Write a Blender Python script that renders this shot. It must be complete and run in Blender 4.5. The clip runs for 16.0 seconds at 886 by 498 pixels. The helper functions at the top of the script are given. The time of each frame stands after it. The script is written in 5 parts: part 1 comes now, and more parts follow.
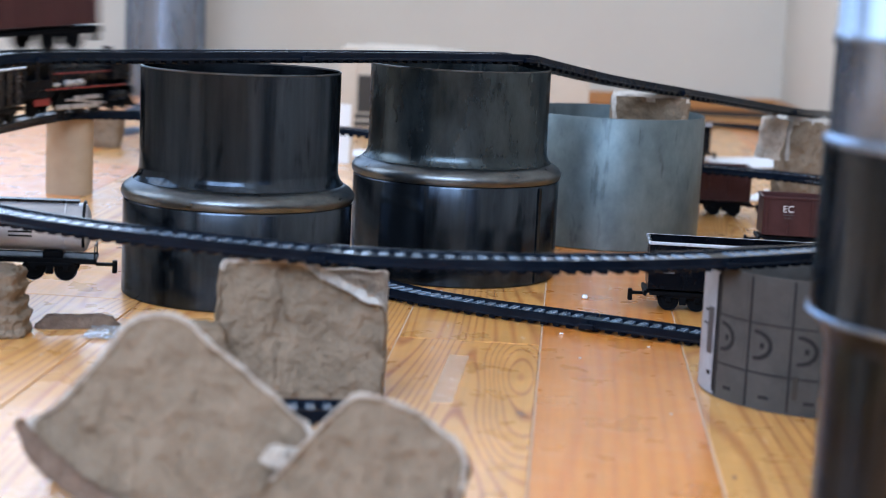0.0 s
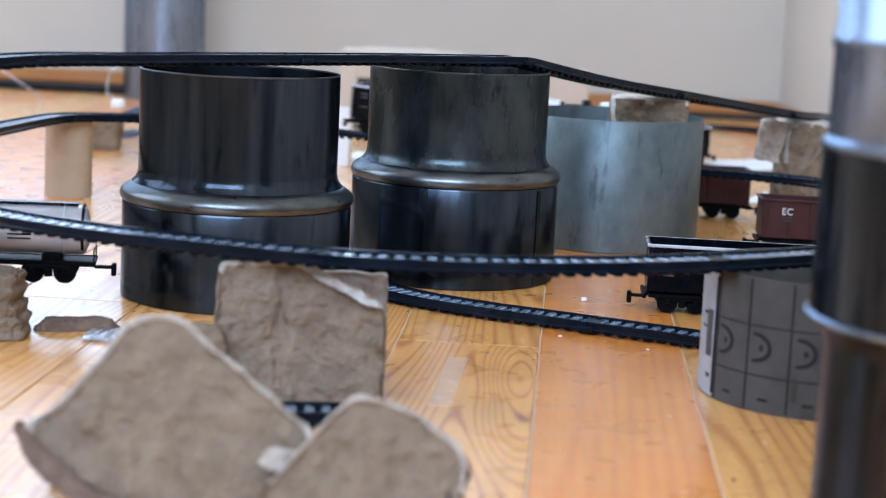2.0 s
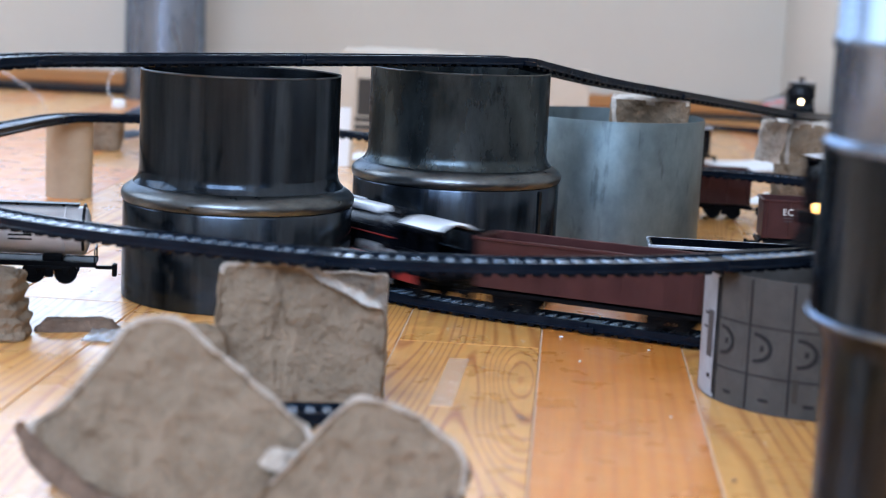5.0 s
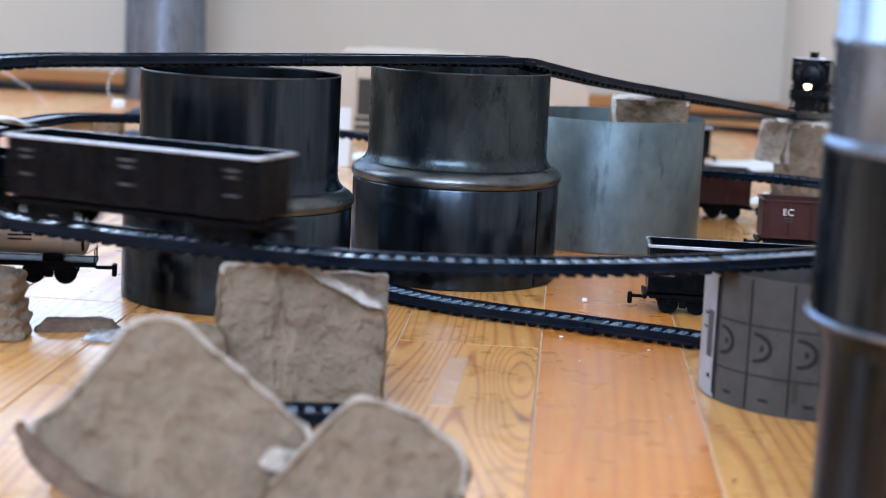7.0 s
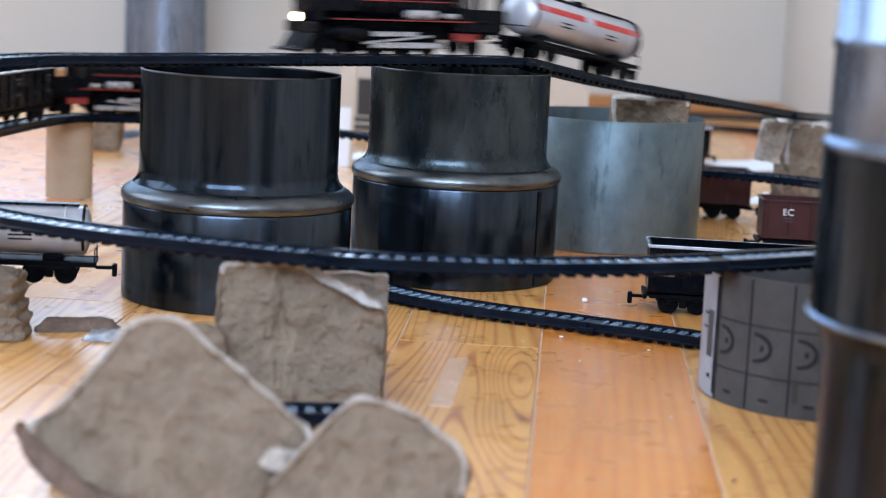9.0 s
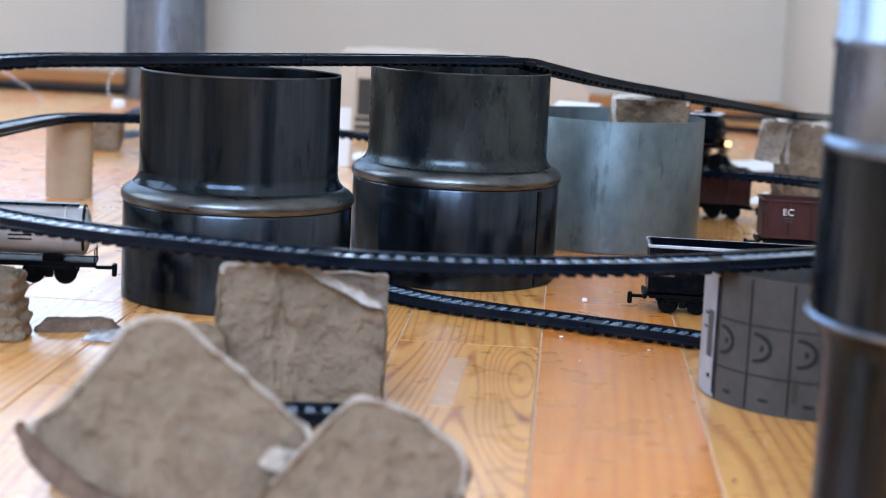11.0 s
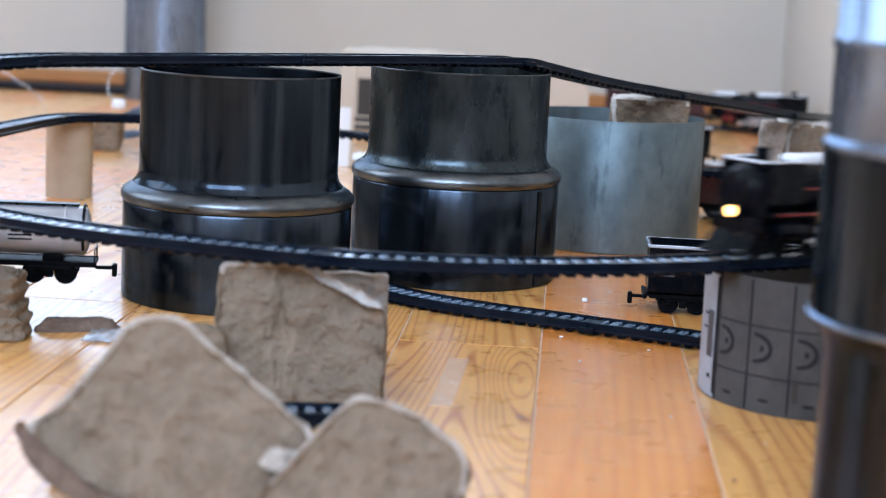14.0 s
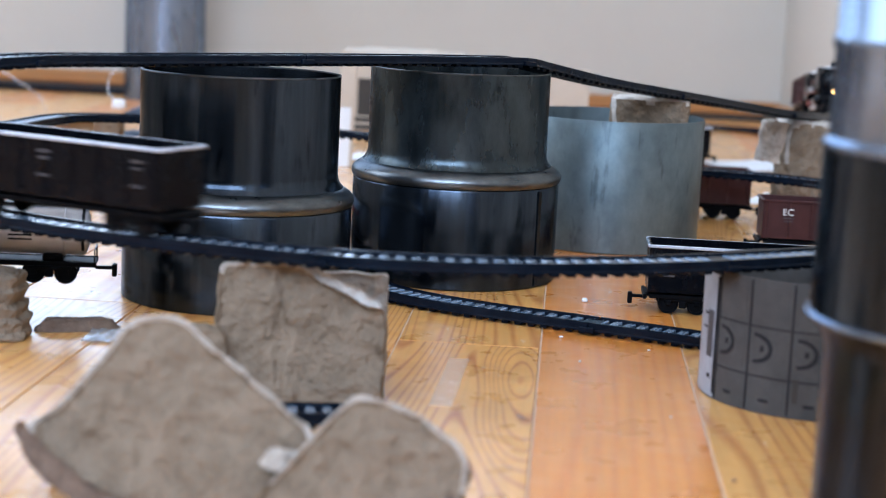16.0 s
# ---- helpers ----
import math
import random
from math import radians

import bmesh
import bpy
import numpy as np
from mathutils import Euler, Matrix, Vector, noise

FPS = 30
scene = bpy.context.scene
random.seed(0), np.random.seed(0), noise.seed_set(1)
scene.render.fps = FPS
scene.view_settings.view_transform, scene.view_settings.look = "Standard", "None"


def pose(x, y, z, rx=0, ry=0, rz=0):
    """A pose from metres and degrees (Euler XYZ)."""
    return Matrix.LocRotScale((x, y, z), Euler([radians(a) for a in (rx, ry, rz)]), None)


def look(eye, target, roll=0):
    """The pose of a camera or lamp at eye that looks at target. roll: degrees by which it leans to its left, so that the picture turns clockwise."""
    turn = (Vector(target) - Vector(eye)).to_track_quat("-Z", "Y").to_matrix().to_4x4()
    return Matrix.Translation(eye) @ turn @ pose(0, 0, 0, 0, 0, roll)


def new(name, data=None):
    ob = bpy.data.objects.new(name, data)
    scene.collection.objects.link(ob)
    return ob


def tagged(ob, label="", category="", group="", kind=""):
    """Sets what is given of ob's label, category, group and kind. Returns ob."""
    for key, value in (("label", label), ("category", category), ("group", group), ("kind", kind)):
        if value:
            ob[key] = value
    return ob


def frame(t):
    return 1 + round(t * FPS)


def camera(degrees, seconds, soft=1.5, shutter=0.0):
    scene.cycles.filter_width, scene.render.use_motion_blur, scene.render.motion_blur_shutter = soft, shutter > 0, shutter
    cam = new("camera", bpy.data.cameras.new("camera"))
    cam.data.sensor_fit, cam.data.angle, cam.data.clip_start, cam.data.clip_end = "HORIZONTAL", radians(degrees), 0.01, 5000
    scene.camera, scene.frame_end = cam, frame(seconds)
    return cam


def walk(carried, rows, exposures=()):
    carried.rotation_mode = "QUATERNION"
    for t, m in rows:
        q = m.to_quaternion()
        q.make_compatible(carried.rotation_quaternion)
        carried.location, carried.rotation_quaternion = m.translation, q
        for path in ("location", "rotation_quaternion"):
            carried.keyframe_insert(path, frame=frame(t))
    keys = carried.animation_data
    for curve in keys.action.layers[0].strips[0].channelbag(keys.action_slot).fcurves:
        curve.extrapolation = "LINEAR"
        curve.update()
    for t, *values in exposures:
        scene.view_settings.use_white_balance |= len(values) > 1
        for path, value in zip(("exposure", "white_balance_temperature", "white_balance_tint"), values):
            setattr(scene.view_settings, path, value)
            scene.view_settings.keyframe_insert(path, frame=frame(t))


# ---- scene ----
# ---------- camera ----------
EYE = (0.0, 0.0, 0.2177)
PITCH, ROLL = 9.03, 2.77
cam = camera(28.61, 16.0, soft=1.0, shutter=0.7)
cam.data.dof.use_dof = True
cam.data.dof.focus_distance = 1.18
cam.data.dof.aperture_fstop = 9.0


def aim(pitch, yaw=0.0):
    p, a = radians(pitch), radians(yaw)
    d = Vector((math.sin(a) * math.cos(p), math.cos(a) * math.cos(p), -math.sin(p)))
    return look(EYE, Vector(EYE) + d, ROLL)


# the camera is let go on its stand and settles in the first seconds
walk(cam, [(0.0, aim(PITCH + 0.105)), (0.5, aim(PITCH + 0.075, 0.025)), (1.0, aim(PITCH + 0.08, 0.025)), (1.3, aim(PITCH + 0.03, 0.0)),
           (1.5, aim(PITCH + 0.02, -0.03)), (1.7, aim(PITCH + 0.015, 0.0)), (2.0, aim(PITCH + 0.02, 0.025)), (2.5, aim(PITCH)), (3.0, aim(PITCH)), (16.0, aim(PITCH))])

# ---------- light ----------
world = bpy.data.worlds.new("daylight")
scene.world = world
world.use_nodes = True
wn, wl = world.node_tree.nodes, world.node_tree.links
sky = wn.new("ShaderNodeTexSky")
sky.sky_type = "NISHITA"
sky.sun_disc = False
sky.sun_elevation, sky.sun_rotation = radians(35), radians(-70)
wl.new(sky.outputs[0], wn["Background"].inputs[0])
wn["Background"].inputs[1].default_value = 0.12
scene.view_settings.exposure = 0.68


def area_light(name, at, target, w, h, power, color):
    d = bpy.data.lights.new(name, "AREA")
    d.shape, d.size, d.size_y, d.energy, d.color = "RECTANGLE", w, h, power, color
    ob = new(name, d)
    ob.matrix_world = look(at, target)
    return ob


area_light("window_daylight_side", (-1.87, 1.60, 1.25), (0.0, 1.3, 0.6), 1.36, 1.28, 12, (0.48, 0.70, 1.0))
# fill light added behind the camera to brighten the carton fronts
area_light("fill_light_rear", (-0.60, -1.47, 1.65), (-0.3, 1.6, 0.2), 1.96, 1.26, 74, (0.56, 0.725, 1.0))
area_light("window_daylight_back", (-0.80, 2.86, 1.06), (-0.75, 0.0, 0.55), 1.78, 1.44, 18, (0.54, 0.715, 1.0))

# ---------- materials ----------
def mat(name, col, col2=None, rough=0.5, metal=0.0, scale=40.0, mix=0.5, bump=0.0, bscale=300.0, spec=0.5, stretch=(1, 1, 1), coat=0.0, rvar=0.12, per_object=0.0, scratch=0.0, bdist=0.002):
    """A procedural surface: two colours mixed by noise at two sizes, rough and bumpy at a finer one."""
    m = bpy.data.materials.new(name)
    m.use_nodes = True
    n, l = m.node_tree.nodes, m.node_tree.links
    b = n["Principled BSDF"]
    tc = n.new("ShaderNodeTexCoord")
    mp = n.new("ShaderNodeMapping")
    mp.inputs["Scale"].default_value = stretch
    l.new(tc.outputs["Object"], mp.inputs[0])
    vec = mp.outputs[0]
    big = n.new("ShaderNodeTexNoise")
    big.inputs["Scale"].default_value, big.inputs["Detail"].default_value, big.inputs["Roughness"].default_value = scale, 6, 0.65
    l.new(vec, big.inputs["Vector"])
    ramp = n.new("ShaderNodeValToRGB")
    ramp.color_ramp.elements[0].position, ramp.color_ramp.elements[1].position = 0.5 - mix * 0.35, 0.5 + mix * 0.35
    ramp.color_ramp.elements[0].color = (*col, 1)
    ramp.color_ramp.elements[1].color = (*(col2 or tuple(c * 1.25 for c in col)), 1)
    l.new(big.outputs[0], ramp.inputs[0])
    out = ramp.outputs[0]
    if per_object:
        info = n.new("ShaderNodeObjectInfo")
        hsv = n.new("ShaderNodeHueSaturation")
        mr = n.new("ShaderNodeMapRange")
        mr.inputs["To Min"].default_value, mr.inputs["To Max"].default_value = 1 - per_object, 1 + per_object
        l.new(info.outputs["Random"], mr.inputs[0])
        l.new(mr.outputs[0], hsv.inputs["Value"])
        l.new(out, hsv.inputs["Color"])
        out = hsv.outputs[0]
    if scratch:
        # thin upright scuffs and drips
        m2 = n.new("ShaderNodeMapping")
        m2.inputs["Scale"].default_value = (1, 1, 0.22)
        l.new(tc.outputs["Object"], m2.inputs[0])
        sn = n.new("ShaderNodeTexNoise")
        sn.inputs["Scale"].default_value, sn.inputs["Detail"].default_value, sn.inputs["Roughness"].default_value = 110, 7, 0.7
        l.new(m2.outputs[0], sn.inputs["Vector"])
        sr = n.new("ShaderNodeMapRange")
        sr.inputs["From Min"].default_value, sr.inputs["From Max"].default_value = 0.57, 0.68
        sr.inputs["To Min"].default_value, sr.inputs["To Max"].default_value = 0.0, scratch
        l.new(sn.outputs[0], sr.inputs[0])
        sm = n.new("ShaderNodeMix")
        sm.data_type = "RGBA"
        sm.inputs["B"].default_value = (*[c * 0.3 for c in col], 1)
        l.new(sr.outputs[0], sm.inputs["Factor"])
        l.new(out, sm.inputs["A"])
        out = sm.outputs["Result"]
    l.new(out, b.inputs["Base Color"])
    fine = n.new("ShaderNodeTexNoise")
    fine.inputs["Scale"].default_value, fine.inputs["Detail"].default_value = bscale, 5
    l.new(vec, fine.inputs["Vector"])
    rr = n.new("ShaderNodeMapRange")
    rr.inputs["To Min"].default_value, rr.inputs["To Max"].default_value = max(0.02, rough - rvar), min(1, rough + rvar)
    l.new(big.outputs[0], rr.inputs[0])
    l.new(rr.outputs[0], b.inputs["Roughness"])
    b.inputs["Metallic"].default_value = metal
    b.inputs["Specular IOR Level"].default_value = spec
    if metal > 0.8:
        b.inputs["Specular Tint"].default_value = (0.45, 0.47, 0.50, 1)
    if coat:
        b.inputs["Coat Weight"].default_value, b.inputs["Coat Roughness"].default_value = coat, 0.12
    if bump:
        bp = n.new("ShaderNodeBump")
        bp.inputs["Strength"].default_value, bp.inputs["Distance"].default_value = bump, bdist
        l.new(fine.outputs[0], bp.inputs["Height"])
        l.new(bp.outputs[0], b.inputs["Normal"])
    return m


def wood_mat(name, light, dark, rough=0.31, ring=5.5, per=0.10, turns=42.0, sharp=0.34, knots=()):
    """Varnished pine with long wavy grain, knots and scuffs; each board differs."""
    m = bpy.data.materials.new(name)
    m.use_nodes = True
    n, l = m.node_tree.nodes, m.node_tree.links
    b = n["Principled BSDF"]
    tc, info = n.new("ShaderNodeTexCoord"), n.new("ShaderNodeObjectInfo")
    off = n.new("ShaderNodeVectorMath")
    off.operation = "SCALE"
    off.inputs[0].default_value = (3.1, 7.7, 1.3)
    l.new(info.outputs["Random"], off.inputs["Scale"])
    add = n.new("ShaderNodeVectorMath")
    l.new(tc.outputs["Object"], add.inputs[0])
    l.new(off.outputs[0], add.inputs[1])
    mp = n.new("ShaderNodeMapping")
    mp.inputs["Scale"].default_value = (1.0, 0.085, 1.0)
    l.new(add.outputs[0], mp.inputs[0])
    nz = n.new("ShaderNodeTexNoise")
    nz.inputs["Scale"].default_value, nz.inputs["Detail"].default_value, nz.inputs["Distortion"].default_value = ring, 2, 0.25
    l.new(mp.outputs[0], nz.inputs["Vector"])
    mul = n.new("ShaderNodeMath")
    mul.operation = "MULTIPLY"
    mul.inputs[1].default_value = turns
    ringed = nz.outputs[0]
    # the rings part round each knot
    for kx, ky, size in knots:
        sub = n.new("ShaderNodeVectorMath")
        sub.operation = "SUBTRACT"
        sub.inputs[1].default_value = (kx, ky, 0)
        l.new(tc.outputs["Object"], sub.inputs[0])
        sq = n.new("ShaderNodeVectorMath")
        sq.operation = "MULTIPLY"
        sq.inputs[1].default_value = (1.0, 0.26, 0.0)
        l.new(sub.outputs[0], sq.inputs[0])
        ln = n.new("ShaderNodeVectorMath")
        ln.operation = "LENGTH"
        l.new(sq.outputs[0], ln.inputs[0])
        fall = n.new("ShaderNodeMapRange")
        fall.interpolation_type = "SMOOTHERSTEP"
        fall.inputs["From Min"].default_value, fall.inputs["From Max"].default_value = 0.0, size
        fall.inputs["To Min"].default_value, fall.inputs["To Max"].default_value = 0.055, 0.0
        l.new(ln.outputs["Value"], fall.inputs[0])
        plus = n.new("ShaderNodeMath")
        l.new(ringed, plus.inputs[0])
        l.new(fall.outputs[0], plus.inputs[1])
        ringed = plus.outputs[0]
    l.new(ringed, mul.inputs[0])
    fr = n.new("ShaderNodeMath")
    fr.operation = "PINGPONG"
    fr.inputs[1].default_value = 0.5
    l.new(mul.outputs[0], fr.inputs[0])
    ramp = n.new("ShaderNodeValToRGB")
    e = ramp.color_ramp.elements
    e[0].position, e[0].color = 0.0, (*dark, 1)
    e[1].position, e[1].color = sharp, (*light, 1)
    l.new(fr.outputs[0], ramp.inputs[0])
    # fibres
    mp2 = n.new("ShaderNodeMapping")
    mp2.inputs["Scale"].default_value = (260, 9, 60)
    l.new(add.outputs[0], mp2.inputs[0])
    fib = n.new("ShaderNodeTexNoise")
    fib.inputs["Scale"].default_value, fib.inputs["Detail"].default_value = 1.0, 4
    l.new(mp2.outputs[0], fib.inputs["Vector"])
    mx = n.new("ShaderNodeMix")
    mx.data_type, mx.blend_type = "RGBA", "MULTIPLY"
    mx.inputs["Factor"].default_value = 0.34
    l.new(ramp.outputs[0], mx.inputs["A"])
    l.new(fib.outputs[0], mx.inputs["B"])
    hsv = n.new("ShaderNodeHueSaturation")
    mr = n.new("ShaderNodeMapRange")
    mr.inputs["To Min"].default_value, mr.inputs["To Max"].default_value = 1 - per, 1 + per
    l.new(info.outputs["Random"], mr.inputs[0])
    l.new(mr.outputs[0], hsv.inputs["Value"])
    l.new(mx.outputs["Result"], hsv.inputs["Color"])
    # small pale scratches where the varnish is worn through
    mp3 = n.new("ShaderNodeMapping")
    mp3.inputs["Scale"].default_value, mp3.inputs["Rotation"].default_value = (150, 34, 60), (0, 0, 0.5)
    l.new(add.outputs[0], mp3.inputs[0])
    wear = n.new("ShaderNodeTexNoise")
    wear.inputs["Scale"].default_value, wear.inputs["Detail"].default_value = 1.0, 3
    l.new(mp3.outputs[0], wear.inputs["Vector"])
    wr = n.new("ShaderNodeMapRange")
    wr.inputs["From Min"].default_value, wr.inputs["From Max"].default_value = 0.69, 0.76
    wr.inputs["To Min"].default_value, wr.inputs["To Max"].default_value = 0.0, 0.45
    l.new(wear.outputs[0], wr.inputs[0])
    pale = n.new("ShaderNodeMix")
    pale.data_type = "RGBA"
    pale.inputs["B"].default_value = (0.92, 0.74, 0.56, 1)
    l.new(wr.outputs[0], pale.inputs["Factor"])
    l.new(hsv.outputs[0], pale.inputs["A"])
    l.new(pale.outputs["Result"], b.inputs["Base Color"])
    b.inputs["Coat Weight"].default_value, b.inputs["Coat Roughness"].default_value = 0.9, 0.25
    b.inputs["Specular IOR Level"].default_value = 0.35
    # scuffed varnish
    sc = n.new("ShaderNodeTexNoise")
    sc.inputs["Scale"].default_value, sc.inputs["Detail"].default_value = 38, 8
    l.new(add.outputs[0], sc.inputs["Vector"])
    rr = n.new("ShaderNodeMapRange")
    rr.inputs["From Min"].default_value, rr.inputs["From Max"].default_value = 0.3, 0.7
    rr.inputs["To Min"].default_value, rr.inputs["To Max"].default_value = rough - 0.1, rough + 0.16
    l.new(sc.outputs[0], rr.inputs[0])
    l.new(rr.outputs[0], b.inputs["Roughness"])
    bp = n.new("ShaderNodeBump")
    bp.inputs["Strength"].default_value, bp.inputs["Distance"].default_value = 0.14, 0.001
    l.new(sc.outputs[0], bp.inputs["Height"])
    l.new(bp.outputs[0], b.inputs["Normal"])
    return m


def glow_mat(name, col, strength):
    m = bpy.data.materials.new(name)
    m.use_nodes = True
    b = m.node_tree.nodes["Principled BSDF"]
    b.inputs["Base Color"].default_value = (*col, 1)
    b.inputs["Emission Color"].default_value = (*col, 1)
    b.inputs["Emission Strength"].default_value = strength
    return m


BOARD_ORANGE = wood_mat("varnished_pine_orange", (0.98, 0.36, 0.066), (0.90, 0.295, 0.051), turns=24.0)
BOARD_YELLOW = wood_mat("varnished_pine_honey", (0.98, 0.49, 0.14), (0.70, 0.27, 0.068), turns=70.0, sharp=0.24)
BOARD_KNOTTY = wood_mat("varnished_pine_knotty", (0.98, 0.49, 0.14), (0.60, 0.20, 0.045), turns=74.0, sharp=0.20, knots=((0.036, 0.191, 0.040), (0.030, 0.302, 0.030), (-0.020, 0.06, 0.035)))
WALL = mat("cream_wall_paint", (0.53, 0.487, 0.425), (0.565, 0.522, 0.46), rough=0.8, scale=3, bump=0.15, bscale=220, spec=0.2)
CEIL = mat("white_ceiling_paint", (0.84, 0.83, 0.80), rough=0.9, scale=3)
SKIRT = mat("varnished_skirting_wood", (0.36, 0.15, 0.045), (0.45, 0.21, 0.07), rough=0.35, scale=8, stretch=(1, 8, 8))
DARK = mat("dark_matt", (0.03, 0.025, 0.02), rough=0.7)
BLUED = mat("dark_stovepipe_steel", (0.0065, 0.0098, 0.0150), (0.070, 0.087, 0.108), rough=0.17, metal=0.9, scale=30, mix=0.50, bump=0.07, bscale=160, stretch=(1, 1, 0.06), rvar=0.12, scratch=0.7, spec=0.3)
BLUEDGREY = mat("mottled_stovepipe_steel", (0.016, 0.022, 0.026), (0.078, 0.096, 0.104), rough=0.27, metal=0.9, scale=38, mix=0.55, bump=0.07, bscale=170, stretch=(1, 1, 0.45), rvar=0.12, scratch=0.5, spec=0.3)
WORNSTEEL = mat("worn_grey_steel", (0.055, 0.063, 0.070), (0.200, 0.216, 0.225), rough=0.30, metal=0.95, scale=44, mix=0.9, bump=0.10, bscale=260, stretch=(1, 1, 2.5), rvar=0.10)
GALV = mat("galvanised_steel", (0.095, 0.130, 0.145), (0.175, 0.225, 0.242), rough=0.43, metal=0.75, scale=70, mix=0.7, scratch=0.5, bump=0.06, bscale=240, stretch=(1, 1, 0.7), rvar=0.06)
BRIGHTPIPE = mat("bright_zinc_pipe", (0.17, 0.22, 0.30), (0.29, 0.35, 0.45), rough=0.26, metal=0.9, scale=20, stretch=(1, 1, 0.3), bump=0.03)
PULP = mat("grey_brown_moulded_pulp", (0.150, 0.109, 0.075), (0.295, 0.223, 0.161), rough=0.95, scale=60, mix=0.75, bump=1.0, bscale=130, bdist=0.0075, spec=0.1)
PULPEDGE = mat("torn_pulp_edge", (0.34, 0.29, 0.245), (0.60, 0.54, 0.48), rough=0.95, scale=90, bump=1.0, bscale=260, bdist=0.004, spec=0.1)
KRAFT = mat("kraft_paper_tube", (0.40, 0.30, 0.21), (0.46, 0.36, 0.26), rough=0.85, scale=30, bump=0.15, spec=0.2)
PRINTED = mat("grey_printed_board", (0.046, 0.045, 0.045), (0.086, 0.082, 0.078), rough=0.7, scale=70, mix=0.8, bump=0.15, spec=0.25)
PRINTLINE = mat("dark_print_line", (0.016, 0.016, 0.018), rough=0.6, spec=0.2)
# pale blue-grey for the drum's left side, window light put into colour
PRINTLIT = mat("painted_side_highlight", (0.24, 0.27, 0.32), (0.40, 0.43, 0.48), rough=0.4, scale=120, mix=0.6)
TRACK = mat("black_track_plastic", (0.0025, 0.0045, 0.009), (0.006, 0.010, 0.018), rough=0.20, scale=60, bump=0.05, spec=0.09)
# glossy black sleepers, their grazing sheen painted in as pale blue-grey
SLEEPER = mat("sleeper_plastic_painted_sheen", (0.085, 0.140, 0.21), (0.19, 0.26, 0.35), rough=0.20, scale=90, spec=1.0, coat=0.6, per_object=0.25)
BLACKP = mat("black_toy_plastic", (0.0012, 0.0018, 0.0035), (0.0025, 0.0035, 0.006), rough=0.27, scale=60, spec=0.12)
BLACKM = mat("matt_black_plastic", (0.0015, 0.0018, 0.0028), (0.003, 0.0036, 0.005), rough=0.5, spec=0.06, scale=80)
# black wagon rim: the window's sheen is painted in as pale grey
RIMSHINE = mat("black_edge_painted_sheen", (0.36, 0.40, 0.48), (0.52, 0.57, 0.66), rough=0.28, scale=90, spec=1.0, coat=1.0)
# highlights on the glossy black locomotives, painted as a pale colour
LOCOSHINE = mat("painted_loco_highlight", (0.70, 0.74, 0.82), (0.82, 0.85, 0.90), rough=0.35, scale=90, coat=0.5)
MAROON = mat("maroon_toy_plastic", (0.038, 0.0115, 0.012), (0.056, 0.018, 0.018), rough=0.42, scale=70, spec=0.25)
SILVER = mat("silver_painted_plastic", (0.46, 0.47, 0.51), (0.56, 0.57, 0.61), rough=0.33, metal=0.45, scale=50)
REDP = mat("red_stripe_paint", (0.50, 0.025, 0.022), (0.60, 0.035, 0.03), rough=0.4, scale=60)
WHITEP = mat("off_white_print", (0.62, 0.62, 0.62), (0.74, 0.74, 0.74), rough=0.5, scale=80)
CHROME = mat("silvered_rod_plastic", (0.42, 0.43, 0.46), (0.54, 0.55, 0.58), rough=0.28, metal=0.7, scale=90)
PAPER = mat("white_paper", (0.74, 0.75, 0.77), (0.82, 0.82, 0.83), rough=0.8, scale=20, bump=0.1)
CABLE = mat("blue_grey_cable", (0.045, 0.07, 0.11), (0.07, 0.10, 0.15), rough=0.45, scale=40)
CLEAR = mat("clear_plastic_film", (0.8, 0.82, 0.85), rough=0.2, scale=40)
CLEAR.node_tree.nodes["Principled BSDF"].inputs["Transmission Weight"].default_value = 0.85
FILLER = mat("pale_joint_filler", (0.55, 0.42, 0.30), (0.65, 0.52, 0.40), rough=0.7, scale=60)
TORNPALE = mat("pale_torn_pulp_fibre", (0.34, 0.30, 0.26), (0.72, 0.67, 0.62), rough=0.95, scale=110, mix=0.9, bump=0.8, bscale=300, spec=0.1)
TORN = mat("dark_torn_pulp", (0.10, 0.06, 0.04), (0.22, 0.15, 0.11), rough=0.95, scale=90, bump=0.8, bscale=300)
# half-clear pale colour for a reflection painted on the boards
FLOORGLINT = mat("painted_floor_reflection", (0.86, 0.62, 0.42), (0.90, 0.72, 0.55), rough=0.25, scale=80)
FLOORGLINT.node_tree.nodes["Principled BSDF"].inputs["Alpha"].default_value = 0.5
GREYPRINT = mat("faint_grey_print", (0.035, 0.035, 0.04), (0.06, 0.06, 0.07), rough=0.5, scale=80)
KNOT = mat("dark_pine_knot", (0.14, 0.045, 0.015), (0.26, 0.09, 0.03), rough=0.35, scale=300)
CARD = mat("pale_cardboard", (0.52, 0.43, 0.34), (0.58, 0.49, 0.40), rough=0.85, scale=20, bump=0.1)
LAMP = glow_mat("headlight_glow", (1.0, 0.72, 0.38), 14.0)
LAMP_AMBER = glow_mat("amber_headlight_glow", (1.0, 0.52, 0.16), 5.0)


# ---------- mesh helpers ----------
def to_mesh(bm, name, material, smooth=False, angle=None):
    me = bpy.data.meshes.new(name)
    bmesh.ops.recalc_face_normals(bm, faces=bm.faces)
    bm.to_mesh(me)
    bm.free()
    for m in material if isinstance(material, (list, tuple)) else [material]:
        me.materials.append(m)
    if smooth:
        me.polygons.foreach_set("use_smooth", [True] * len(me.polygons))
        me.set_sharp_from_angle(angle=radians(angle or 40))
    return me


